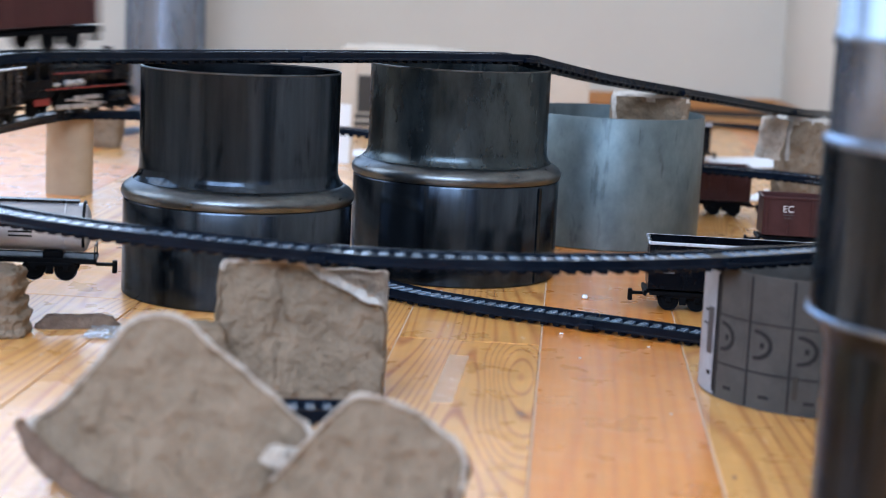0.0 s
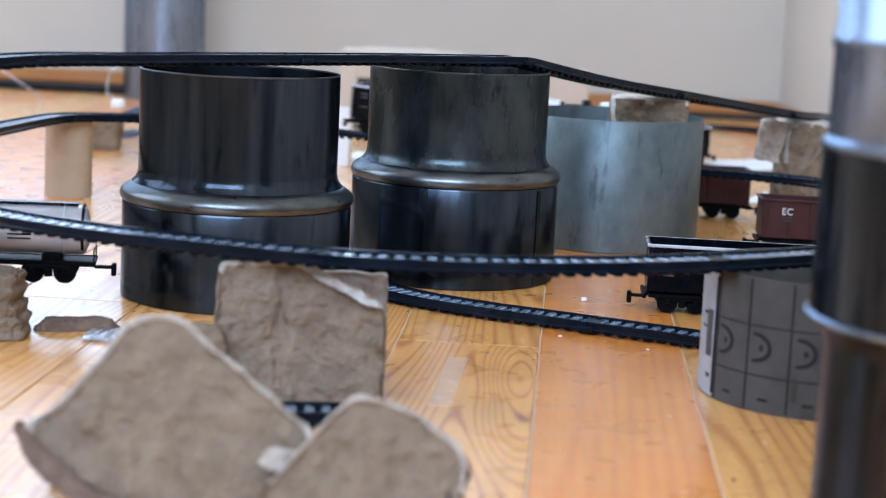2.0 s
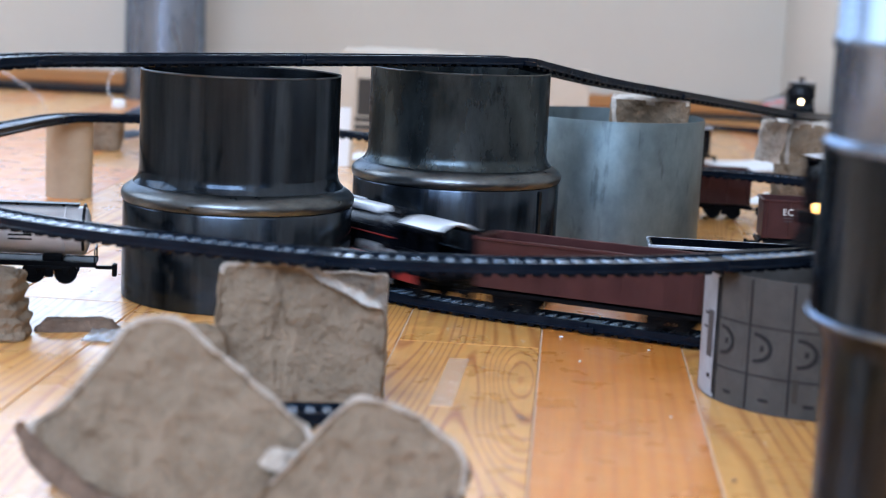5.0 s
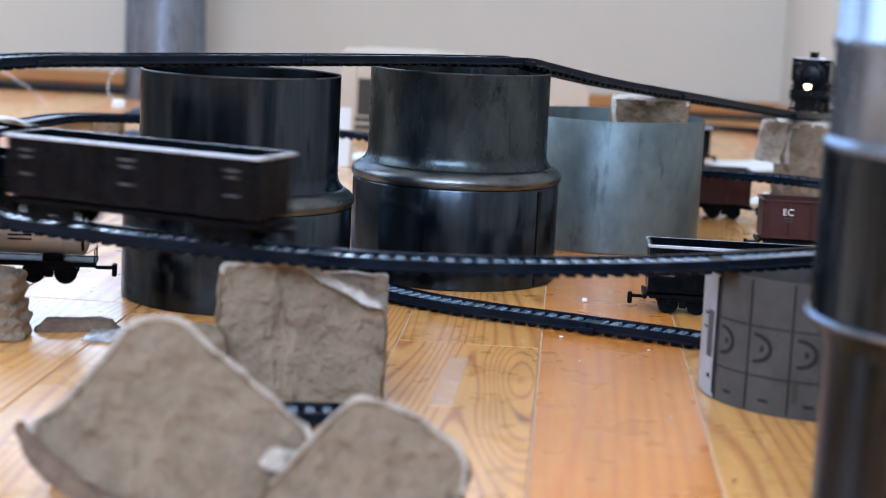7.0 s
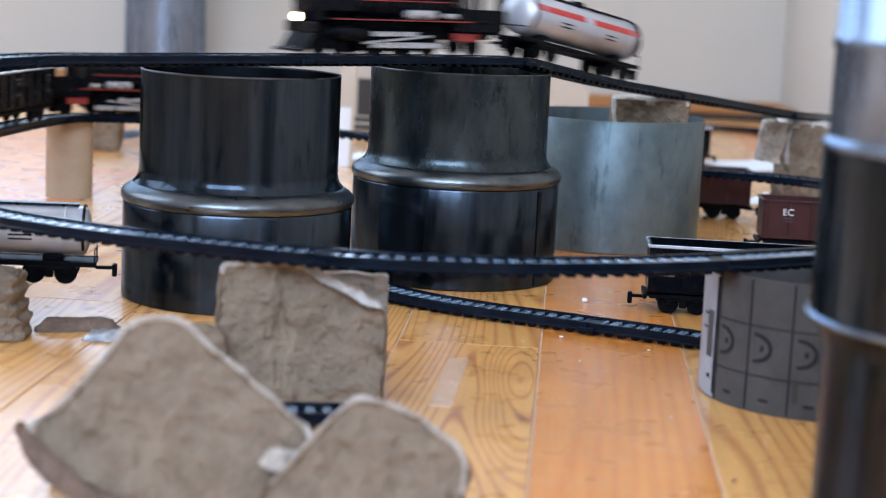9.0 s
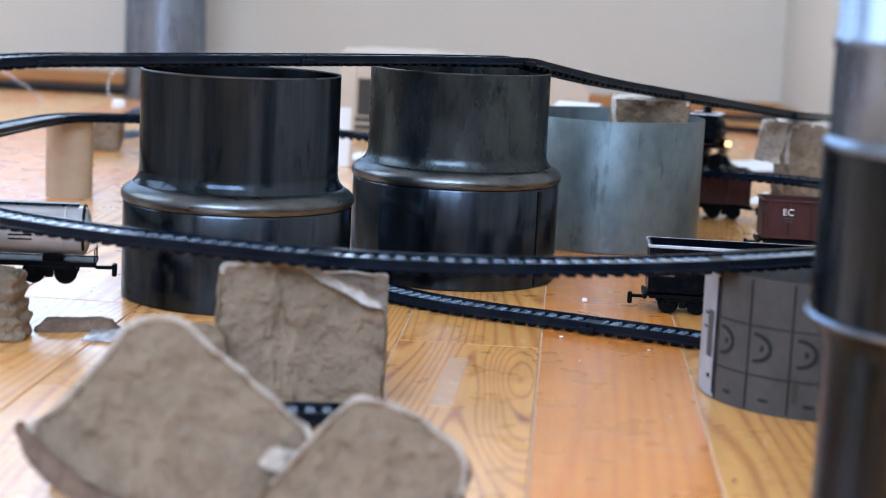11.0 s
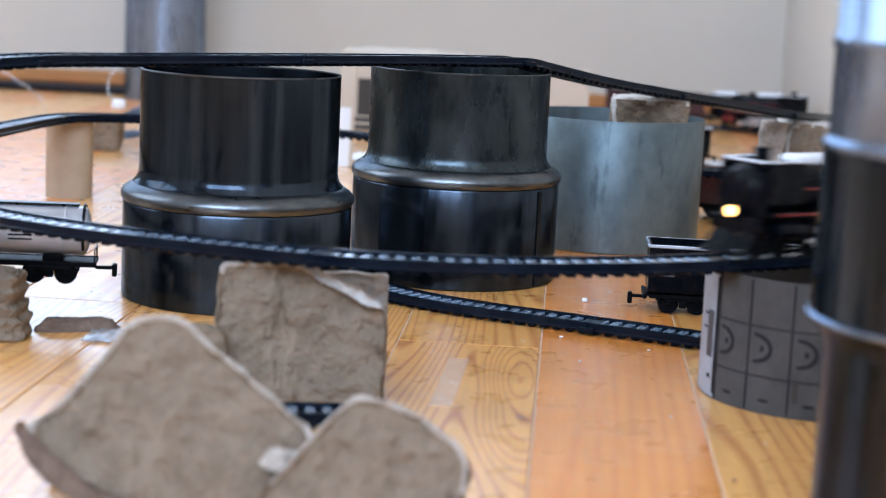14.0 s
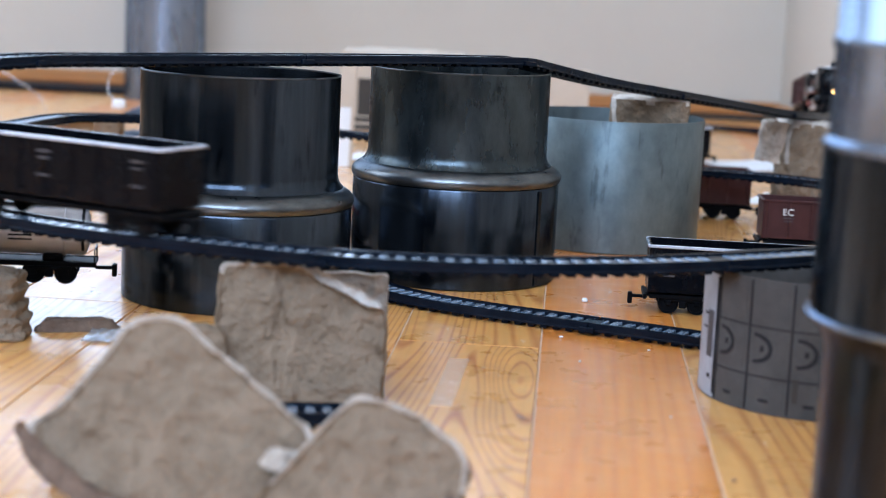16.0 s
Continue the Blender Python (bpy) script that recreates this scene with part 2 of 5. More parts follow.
def part(name, bm, material, parent=None, label="", smooth=False, at=None):
    ob = new(name, to_mesh(bm, name, material, smooth))
    if parent is not None:
        ob.parent = parent
    if at is not None:
        ob.matrix_basis = at
    if label:
        ob["label"] = label
    return ob


def thing(name, label, category, group="", kind="", at=None):
    ob = new(name)
    ob.empty_display_size = 0.02
    if at is not None:
        ob.matrix_world = at
    return tagged(ob, label, category, group, kind)


def box(bm, c, s, bevel=0.0, m=None, seg=1):
    g = bmesh.ops.create_cube(bm, size=1.0)
    v = g["verts"]
    for p in v:
        p.co = Vector((p.co.x * s[0], p.co.y * s[1], p.co.z * s[2]))
    if bevel:
        es = list({e for p in v for e in p.link_edges})
        r = bmesh.ops.bevel(bm, geom=es, offset=bevel, segments=seg, affect="EDGES", profile=0.5)
        v = list({p for f in r["faces"] for p in f.verts} | {p for p in v if p.is_valid})
    for p in v:
        p.co = (m @ p.co if m else p.co) + Vector(c)
    return v


def boxbm(c, s, bevel=0.0, m=None, seg=1):
    bm = bmesh.new()
    box(bm, c, s, bevel, m, seg)
    return bm


def lathe(bm, prof, n=48, axis="z", c=(0, 0, 0), closed=False):
    """Turns (radius, height) pairs about an axis."""
    rings = []
    for r, z in prof:
        ring = []
        for k in range(n):
            a = 2 * math.pi * k / n
            p = (r * math.cos(a), r * math.sin(a), z)
            if axis == "x":
                p = (z, p[0], p[1])
            elif axis == "y":
                p = (p[0], z, p[1])
            ring.append(bm.verts.new(Vector(p) + Vector(c)))
        rings.append(ring)
    pairs = list(zip(rings, rings[1:])) + ([(rings[-1], rings[0])] if closed else [])
    for a, b in pairs:
        for k in range(n):
            bm.faces.new((a[k], a[(k + 1) % n], b[(k + 1) % n], b[k]))
    if not closed:
        for ring in (rings[0], rings[-1]):
            if (ring[0].co - ring[n // 2].co).length > 1e-6:
                bm.faces.new(ring)
    return rings


def lathebm(prof, n=48, axis="z", c=(0, 0, 0), closed=False):
    bm = bmesh.new()
    lathe(bm, prof, n, axis, c, closed)
    return bm


def tube(bm, pts, r, n=8):
    rings = []
    pts = [Vector(p) for p in pts]
    for i, p in enumerate(pts):
        d = (pts[min(i + 1, len(pts) - 1)] - pts[max(i - 1, 0)]).normalized()
        s = d.cross(Vector((0, 0, 1)))
        s = s.normalized() if s.length > 1e-4 else Vector((1, 0, 0))
        u = s.cross(d)
        rings.append([bm.verts.new(p + r * (math.cos(2 * math.pi * k / n) * s + math.sin(2 * math.pi * k / n) * u)) for k in range(n)])
    for a, b in zip(rings, rings[1:]):
        for k in range(n):
            bm.faces.new((a[k], a[(k + 1) % n], b[(k + 1) % n], b[k]))
    bm.faces.new(rings[0])
    bm.faces.new(rings[-1])


def closed_curve(ctrl, step=0.004):
    """A smooth closed path through the control points, as evenly spaced points, with its length."""
    c = [Vector(p) for p in ctrl]
    n, pts = len(c), []
    for i in range(n):
        p0, p1, p2, p3 = c[i - 1], c[i], c[(i + 1) % n], c[(i + 2) % n]
        t0 = 0.0
        t1 = t0 + (p1 - p0).length ** 0.5
        t2 = t1 + (p2 - p1).length ** 0.5
        t3 = t2 + (p3 - p2).length ** 0.5
        for k in range(60):
            t = t1 + (t2 - t1) * k / 60
            a1 = p0 * ((t1 - t) / (t1 - t0)) + p1 * ((t - t0) / (t1 - t0))
            a2 = p1 * ((t2 - t) / (t2 - t1)) + p2 * ((t - t1) / (t2 - t1))
            a3 = p2 * ((t3 - t) / (t3 - t2)) + p3 * ((t - t2) / (t3 - t2))
            b1 = a1 * ((t2 - t) / (t2 - t0)) + a2 * ((t - t0) / (t2 - t0))
            b2 = a2 * ((t3 - t) / (t3 - t1)) + a3 * ((t - t1) / (t3 - t1))
            pts.append(b1 * ((t2 - t) / (t2 - t1)) + b2 * ((t - t1) / (t2 - t1)))
    P = np.array([tuple(p) for p in pts])
    seg = np.linalg.norm(np.roll(P, -1, 0) - P, axis=1)
    cum = np.concatenate([[0], np.cumsum(seg)])
    total = cum[-1]
    m = int(total / step)
    s = np.arange(m) * total / m
    Q = np.stack([np.interp(s, cum, np.append(P[:, k], P[0, k])) for k in range(3)], 1)
    return Q, total


class Line:
    def __init__(self, ctrl):
        self.pts, self.length = closed_curve(ctrl)

    def at(self, s):
        n = len(self.pts)
        u = (s / self.length % 1.0) * n
        i = int(u) % n
        f = u - int(u)
        a, b = self.pts[i], self.pts[(i + 1) % n]
        return Vector(tuple(a + (b - a) * f))

    def seat(self, s, half=0.045, lift=0.0):
        """A vehicle's pose: it sits on the rails at s - half and s + half, and faces along the line."""
        a, b = self.at(s - half), self.at(s + half)
        x = (b - a).normalized()
        y = Vector((0, 0, 1)).cross(x).normalized()
        z = x.cross(y)
        p = (a + b) / 2 + z * lift
        return Matrix(((x.x, y.x, z.x, p.x), (x.y, y.y, z.y, p.y), (x.z, y.z, z.z, p.z), (0, 0, 0, 1)))


# ---------- the room ----------
def wall_piece(name, c, s, label):
    ob = new(name, to_mesh(boxbm(c, s), name, WALL))
    return tagged(ob, label, "wall", kind="structure")


# rear wall set close and ceiling white, both unseen, to bounce light
YB, XR, XL, YF, H = 2.88, 0.545, -1.9, -1.5, 2.5
for c, s in (((0.3325, YB + 0.06, H / 2), (0.465, 0.12, H)), ((-0.80, YB + 0.06, 0.16), (1.8, 0.12, 0.32)), ((-0.80, YB + 0.06, 2.15), (1.8, 0.12, 0.70)), ((-1.80, YB + 0.06, H / 2), (0.20, 0.12, H))):
    wall_piece("wall_north", c, s, "plain cream painted plaster wall behind the railway")
wall_piece("wall_east", (XR + 0.06, (YB + YF) / 2, H / 2), (0.12, YB - YF, H), "plain cream painted plaster side wall")
# west wall stands in pieces round its window, unseen south wall round the fill light
for c, s in (((XL - 0.06, 1.60, 0.3), (0.12, 1.4, 0.6)), ((XL - 0.06, 1.60, 2.2), (0.12, 1.4, 0.6)), ((XL - 0.06, -0.30, H / 2), (0.12, 2.4, H)), ((XL - 0.06, 2.59, H / 2), (0.12, 0.58, H))):
    wall_piece("wall_west", c, s, "cream painted wall beside the daylight window")
for c, s in (((-0.6, YF - 0.06, 0.5), (2.0, 0.12, 1.0)), ((-0.6, YF - 0.06, 2.4), (2.0, 0.12, 0.2)), ((-1.81, YF - 0.06, H / 2), (0.42, 0.12, H)), ((0.5325, YF - 0.06, H / 2), (0.265, 0.12, H))):
    wall_piece("wall_south", c, s, "unseen cream wall round the added rear fill light")
tagged(new("ceiling", to_mesh(boxbm(((XL + XR) / 2, (YB + YF) / 2, H + 0.05), (XR - XL + 0.3, YB - YF + 0.3, 0.1)), "ceiling", CEIL)), "plain white unseen ceiling that bounces light", "ceiling", kind="structure")
for nm, c, s in (("baseboard_north", ((XL + XR) / 2, YB - 0.008, 0.021), (XR - XL, 0.016, 0.022)), ("baseboard_east", (XR - 0.008, (YB + YF) / 2, 0.021), (0.016, YB - YF - 0.04, 0.022))):
    tagged(new(nm, to_mesh(boxbm(c, s, 0.003), nm, SKIRT)), "orange varnished wooden skirting along the wall", "baseboard", kind="structure")
for nm, c, s in (("trim_north", ((XL + XR) / 2, YB - 0.006, 0.005), (XR - XL, 0.012, 0.010)), ("trim_east", (XR - 0.006, (YB + YF) / 2, 0.005), (0.012, YB - YF - 0.04, 0.010))):
    tagged(new(nm, to_mesh(boxbm(c, s), nm, DARK)), "dark strip under the skirting", "trim", kind="structure")


def floorboards():
    """Boards 85 mm wide, laid at a slight angle to the view, with thin open joints."""
    base = new("floor", to_mesh(boxbm(((XL + XR) / 2, (YB + YF) / 2, -0.0162), (XR - XL + 0.22, YB - YF + 0.22, 0.03)), "floor", FILLER))
    tagged(base, "varnished orange pine floorboards with worn joints", "floor", kind="structure")
    a = 0.0669
    rnd = random.Random(4)
    w, gap = 0.0852, 0.0011
    meshes, near = {}, []
    rot = Matrix.Rotation(-a, 4, "Z")

    def lay(off, y0, y1, sink, tone):
        y0, y1 = max(y0, (YF - 0.04 + off * math.sin(a)) / math.cos(a)), min(y1, (YB + 0.04 + off * math.sin(a)) / math.cos(a))
        if y1 - y0 < 0.01:
            return
        key = round(y1 - y0, 3)
        if (key, tone.name) not in meshes:
            meshes[(key, tone.name)] = to_mesh(boxbm((0, 0, -0.0075), (w - gap, key - gap, 0.015), 0.0004), "board", tone)
        ob = new("floorboard", meshes[(key, tone.name)])
        ob.parent = base
        ob.matrix_basis = rot @ pose(off, (y0 + y1) / 2, sink)

    for k in range(-24, 12):
        off = -0.0071 + (k + 0.5) * w
        cuts = [-1.2]
        if k == -1:
            cuts += [0.3, 1.014]
        elif k == 0:
            cuts += [0.1]
        elif k == -2:
            cuts += [0.55, 1.35]
        else:
            cuts.append(-1.0 + rnd.uniform(0.2, 1.0))
        while cuts[-1] < YB + 0.3:
            cuts.append(cuts[-1] + rnd.choice((0.55, 0.75, 0.95, 1.2)))
        if k == 0:
            cuts = [c for c in cuts if not 0.3 < c < 1.15]
        for y0, y1 in zip(cuts, cuts[1:]):
            # keep the boards inside the room
            if y1 < -0.6:
                near.append((k, off, y0, y1))
                continue
            mid = rot @ Vector((off, (y0 + y1) / 2, 0))
            y1 = min(y1, YB + 0.28)
            if not (XL - 0.15 < mid.x < XR + 0.12) or y1 - y0 < 0.05:
                continue
            tone = BOARD_ORANGE if (k == 0 or (k not in (-1, 1) and rnd.random() < 0.35)) else BOARD_YELLOW
            if k == -1 and y0 == 0.3:
                tone = BOARD_KNOTTY
            sink = rnd.uniform(-0.0003, 0.0)
            if XL - 0.05 < mid.x < XR + 0.05:
                lay(off, y0 if y0 > -1.2 else -1.8, y1, sink, tone)
    # short boards by the rear wall
    for k, off, y0, y1 in near:
        if XL - 0.05 < off + y0 * math.sin(a) < XR + 0.05:
            lay(off, -1.8, y1, 0.0, BOARD_ORANGE if k % 3 == 0 else BOARD_YELLOW)


floorboards()
# thin pale slab laid on as a soft reflection in the varnish
worn = part("reflection_patch", boxbm((0, 0, 0), (0.0115, 0.1115, 0.0006)), FLOORGLINT, bpy.data.objects["floor"], "pale patch painted as a reflection in the varnish")
worn.matrix_basis = pose(0.0074, 0.9162, 0.0002, 0, 0, -5)
for x, y, s, turn in ((0.0431, 0.8467, 1.0, 20), (0.1352, 0.7521, 0.5, -10), (-0.14, 1.42, 0.9, 5), (0.26, 1.30, 0.8, 12)):
    knot = part("knot", lathebm([(0.0, 0.0009), (0.0022, 0.0008), (0.0040, 0.0006), (0.0046, 0.0002)], 20), KNOT, bpy.data.objects["floor"], "dark brown knot in the pine", smooth=True)
    knot.matrix_basis = pose(x, y, -0.0004, 0, 0, turn) @ Matrix.Diagonal((0.55 * s, 1.5 * s, 0.6, 1))


# ---------- pipes ----------
def reducer(name, x, y, seam, rim, label, steel, turn=0.0):
    """A stovepipe reducer: 150 mm below, 130 mm above, with a worn rolled bead at the shoulder and a bare cut rim."""
    t = thing(name, label, "stovepipe", "dark stovepipe reducers", at=pose(x, y, 0, 0, 0, turn))
    part("lower_sleeve", lathebm([(0.0742, 0.0), (0.0750, 0.0008), (0.0750, seam - 0.0016), (0.0744, seam - 0.0004), (0.0730, seam - 0.0004), (0.0730, 0.0)], 96, closed=True), BLUED, t, smooth=True)
    s = seam
    bead = [(0.0735, s), (0.0752, s + 0.0005), (0.0762, s + 0.0025), (0.0763, s + 0.0045), (0.0757, s + 0.0066), (0.0740, s + 0.0085), (0.0715, s + 0.0102), (0.0688, s + 0.0120), (0.0675, s + 0.0120), (0.0700, s + 0.0080), (0.0735, s + 0.004)]
    part("shoulder", lathebm(bead, 96, closed=True), WORNSTEEL, t, "worn grey rolled shoulder", smooth=True)
    part("upper_sleeve", lathebm([(0.0688, s + 0.0121), (0.0668, s + 0.0142), (0.0655, s + 0.0172), (0.0650, s + 0.0205), (0.0650, rim - 0.0010), (0.0641, rim - 0.0010), (0.0641, s + 0.0190), (0.0675, s + 0.0121)], 96, closed=True), steel, t, smooth=True)
    part("rim", lathebm([(0.0650, rim - 0.0010), (0.0651, rim - 0.0003), (0.0647, rim), (0.0641, rim), (0.0641, rim - 0.0010)], 96, closed=True), WORNSTEEL, t, "bare cut steel rim", smooth=True)
    # the folded lengthwise seams
    part("lock_seam", boxbm((0.0, -0.0754, seam / 2), (0.0035, 0.0012, seam - 0.003), 0.0003), BLUED, t, at=pose(0, 0, 0, 0, 0, 52))
    return t


reducer("stovepipe_reducer", 0.0069, 1.2600, 0.0705, 0.1500, "mottled grey steel stovepipe reducer standing on the floor", BLUEDGREY)
reducer("stovepipe_reducer", -0.1365, 1.1355, 0.0628, 0.1482, "dark blued steel stovepipe reducer under the high track", BLUED, turn=140)


def drum():
    t = thing("galvanised_drum", "open galvanised steel pipe drum, mottled and scratched", "pipe", at=pose(0.1350, 1.46, 0))
    R = 0.079
    part("shell", lathebm([(R - 0.0008, 0), (R, 0.0008), (R, 0.1062), (R - 0.0004, 0.107), (R - 0.0014, 0.107), (R - 0.0014, 0.0)], 96, closed=True), GALV, t, smooth=True)
    part("lock_seam", boxbm((0, -R - 0.0004, 0.053), (0.006, 0.0012, 0.104), 0.0003), GALV, t, at=pose(0, 0, 0, 0, 0, 150))


drum()


def tall_stack():
    """Three stovepipe lengths stacked, each swaged into the next, with bright rims."""
    t = thing("stovepipe_stack", "tall stack of three stovepipes with bright rims", "stovepipe", at=pose(0.2112, 0.66, 0))
    r0, r1, r2 = 0.0608, 0.0670, 0.0655
    part("bottom_pipe", lathebm([(r0, 0), (r0, 0.082), (r0 + 0.0025, 0.088), (r1 - 0.001, 0.0925), (r1 - 0.002, 0.0925), (r0 - 0.001, 0.082), (r0 - 0.001, 0)], 80, closed=True), BLUED, t, smooth=True)
    part("middle_pipe", lathebm([(r1 + 0.0004, 0.0960), (r1, 0.1585), (r1 - 0.0012, 0.1585), (r1 - 0.0012, 0.0960)], 80, closed=True), BLUED, t, smooth=True)
    part("rim", lathebm([(r1, 0.0926), (r1 + 0.0020, 0.0934), (r1 + 0.0022, 0.0948), (r1 + 0.0006, 0.0960), (r1 - 0.0015, 0.0960), (r1 - 0.0015, 0.0926)], 80, closed=True), BRIGHTPIPE, t, "bright bare steel rim", smooth=True)
    part("top_pipe", lathebm([(r2, 0.1630), (r2, 0.1960), (r2 + 0.0010, 0.1972), (r2 + 0.0012, 0.1995), (r2 + 0.0008, 0.2018), (r2, 0.203), (r2, 0.30), (r2 - 0.001, 0.30), (r2 - 0.001, 0.163)], 80, closed=True), BRIGHTPIPE, t, "bright zinc upper pipe", smooth=True)
    part("rim", lathebm([(r1, 0.1585), (r1 + 0.0010, 0.1592), (r1 + 0.0010, 0.1612), (r2 + 0.0002, 0.1635), (r2 - 0.0008, 0.1635), (r2 - 0.0008, 0.1585)], 80, closed=True), BRIGHTPIPE, t, "bright bare steel rim", smooth=True)


tall_stack()


def far_pipe():
    t = thing("zinc_pipe", "tall bright zinc flue pipe near the wall", "pipe", at=pose(-0.452, 2.745, 0))
    R = 0.0625
    part("tube", lathebm([(R, 0), (R, 0.9), (R - 0.001, 0.9), (R - 0.001, 0)], 64, closed=True), BRIGHTPIPE, t, smooth=True)
    part("lock_seam", boxbm((0, -R - 0.0006, 0.45), (0.008, 0.0016, 0.9), 0.0004), BRIGHTPIPE, t, at=pose(0, 0, 0, 0, 0, -30))


far_pipe()


def paper_tube():
    t = thing("cardboard_tube", "brown cardboard roll tube holding up the track", "tube", at=pose(-0.3445, 1.574, 0))
    R = 0.0205
    part("wrap", lathebm([(R, 0), (R, 0.0665), (R - 0.0012, 0.0665), (R - 0.0012, 0)], 48, closed=True), KRAFT, t, smooth=True)
    # loose paper lap, standing a little higher
    bm = bmesh.new()
    vs = []
    for k in range(13):
        a = radians(-80 + k * 8)
        for rr in (R + 0.0004, R + 0.0012):
            for z in (0, 0.072):
                vs.append(bm.verts.new((rr * math.cos(a), rr * math.sin(a), z)))
    for k in range(12):
        i, j = 4 * k, 4 * k + 4
        for q in ((0, 1), (1, 3), (3, 2), (2, 0)):
            bm.faces.new((vs[i + q[0]], vs[i + q[1]], vs[j + q[1]], vs[j + q[0]]))
    bm.faces.new((vs[0], vs[1], vs[3], vs[2]))
    bm.faces.new((vs[48], vs[49], vs[51], vs[50]))
    part("paper_lap", bm, KRAFT, t, smooth=True)
    part("shim", boxbm((-0.012, -0.006, 0.0672), (0.026, 0.020, 0.0010), 0.0003, Matrix.Rotation(radians(-5), 4, "Y")), PAPER, t, "thin pale card shim on top")


paper_tube()


def printed_drum():
    """A short board cylinder with printed panels and arches, under the low track."""
    t = thing("printed_cardboard_drum", "grey printed cardboard cylinder with arch drawings under the track", "cardboard drum", at=pose(0.2062, 0.9270, 0))
    R, h = 0.0625, 0.0703
    part("shell", lathebm([(R, 0), (R, h), (R - 0.001, h), (R - 0.001, 0)], 72, closed=True), PRINTED, t, smooth=True)

    def patch(bm, a0, a1, z0, z1, lift=0.0003, n=6):
        cols = []
        for k in range(n + 1):
            a = radians(a0 + (a1 - a0) * k / n)
            cols.append([bm.verts.new(((R + l) * math.cos(a), (R + l) * math.sin(a), z)) for l, z in ((-0.0004, z0), (lift, z0), (lift, z1), (-0.0004, z1))])
        for a, b in zip(cols, cols[1:]):
            for i in range(4):
                bm.faces.new((a[i], a[(i + 1) % 4], b[(i + 1) % 4], b[i]))
        bm.faces.new(cols[0])
        bm.faces.new(cols[-1])

    step = 22
    for k in range(6):
        a = 201 + k * step
        bm = bmesh.new()
        patch(bm, a, a + 1.0, 0.001, h - 0.001, n=2)
        for z in (0.019, 0.045):
            patch(bm, a + 1, a + step, z, z + 0.0007)
        # small slot marks at the foot
        patch(bm, a + 8, a + 13, 0.0062, 0.0078, n=3)
        # arch: stands on its side
        for i in range(30):
            mid = radians(-90 + i * 6 + 3)
            patch(bm, a + 4 + 8.5 * math.cos(mid) - 0.9, a + 4 + 8.5 * math.cos(mid) + 0.9, 0.034 + 0.0070 * math.sin(mid) - 0.0009, 0.034 + 0.0070 * math.sin(mid) + 0.0009, n=1)
        patch(bm, a + 7, a + 9, 0.0325, 0.0355, n=1)
        part("print", bm, PRINTLINE, t, "dark printed outlines")
        # raised printed panels
        bm = bmesh.new()
        for z0, z1 in ((0.049, 0.066), (0.022, 0.043), (0.009, 0.017)):
            patch(bm, a + 3.5, a + step - 2.0, z0, z1, 0.00012)
        part("panel", bm, PRINTED, t)
    # pale strip painted where the left window lights the drum
    bm = bmesh.new()
    patch(bm, 173, 200, 0.001, h - 0.001, 0.0005)
    part("lit_side_strip", bm, PRINTLIT, t, "pale strip painted as window light on the left side")
    bm = bmesh.new()
    for z, dz, aa, w in ((0.0105, 0.0022, 193, 3.5), (0.0365, 0.0010, 184, 8), (0.0440, 0.0012, 186, 5), (0.0030, 0.0630, 199.2, 0.9)):
        patch(bm, aa, aa + w, z, z + dz, 0.0008)
    part("print", bm, PRINTLINE, t, "dark printed marks")
    bm = bmesh.new()
    patch(bm, 191, 197, 0.022, 0.047, 0.0009)
    part("tag", bm, GREYPRINT, t, "small grey pasted tag")
    bm = bmesh.new()
    patch(bm, 247.5, 250, 0.0085, 0.0205, 0.0006)
    part("print", bm, DARK, t, "black printed bar")


printed_drum()


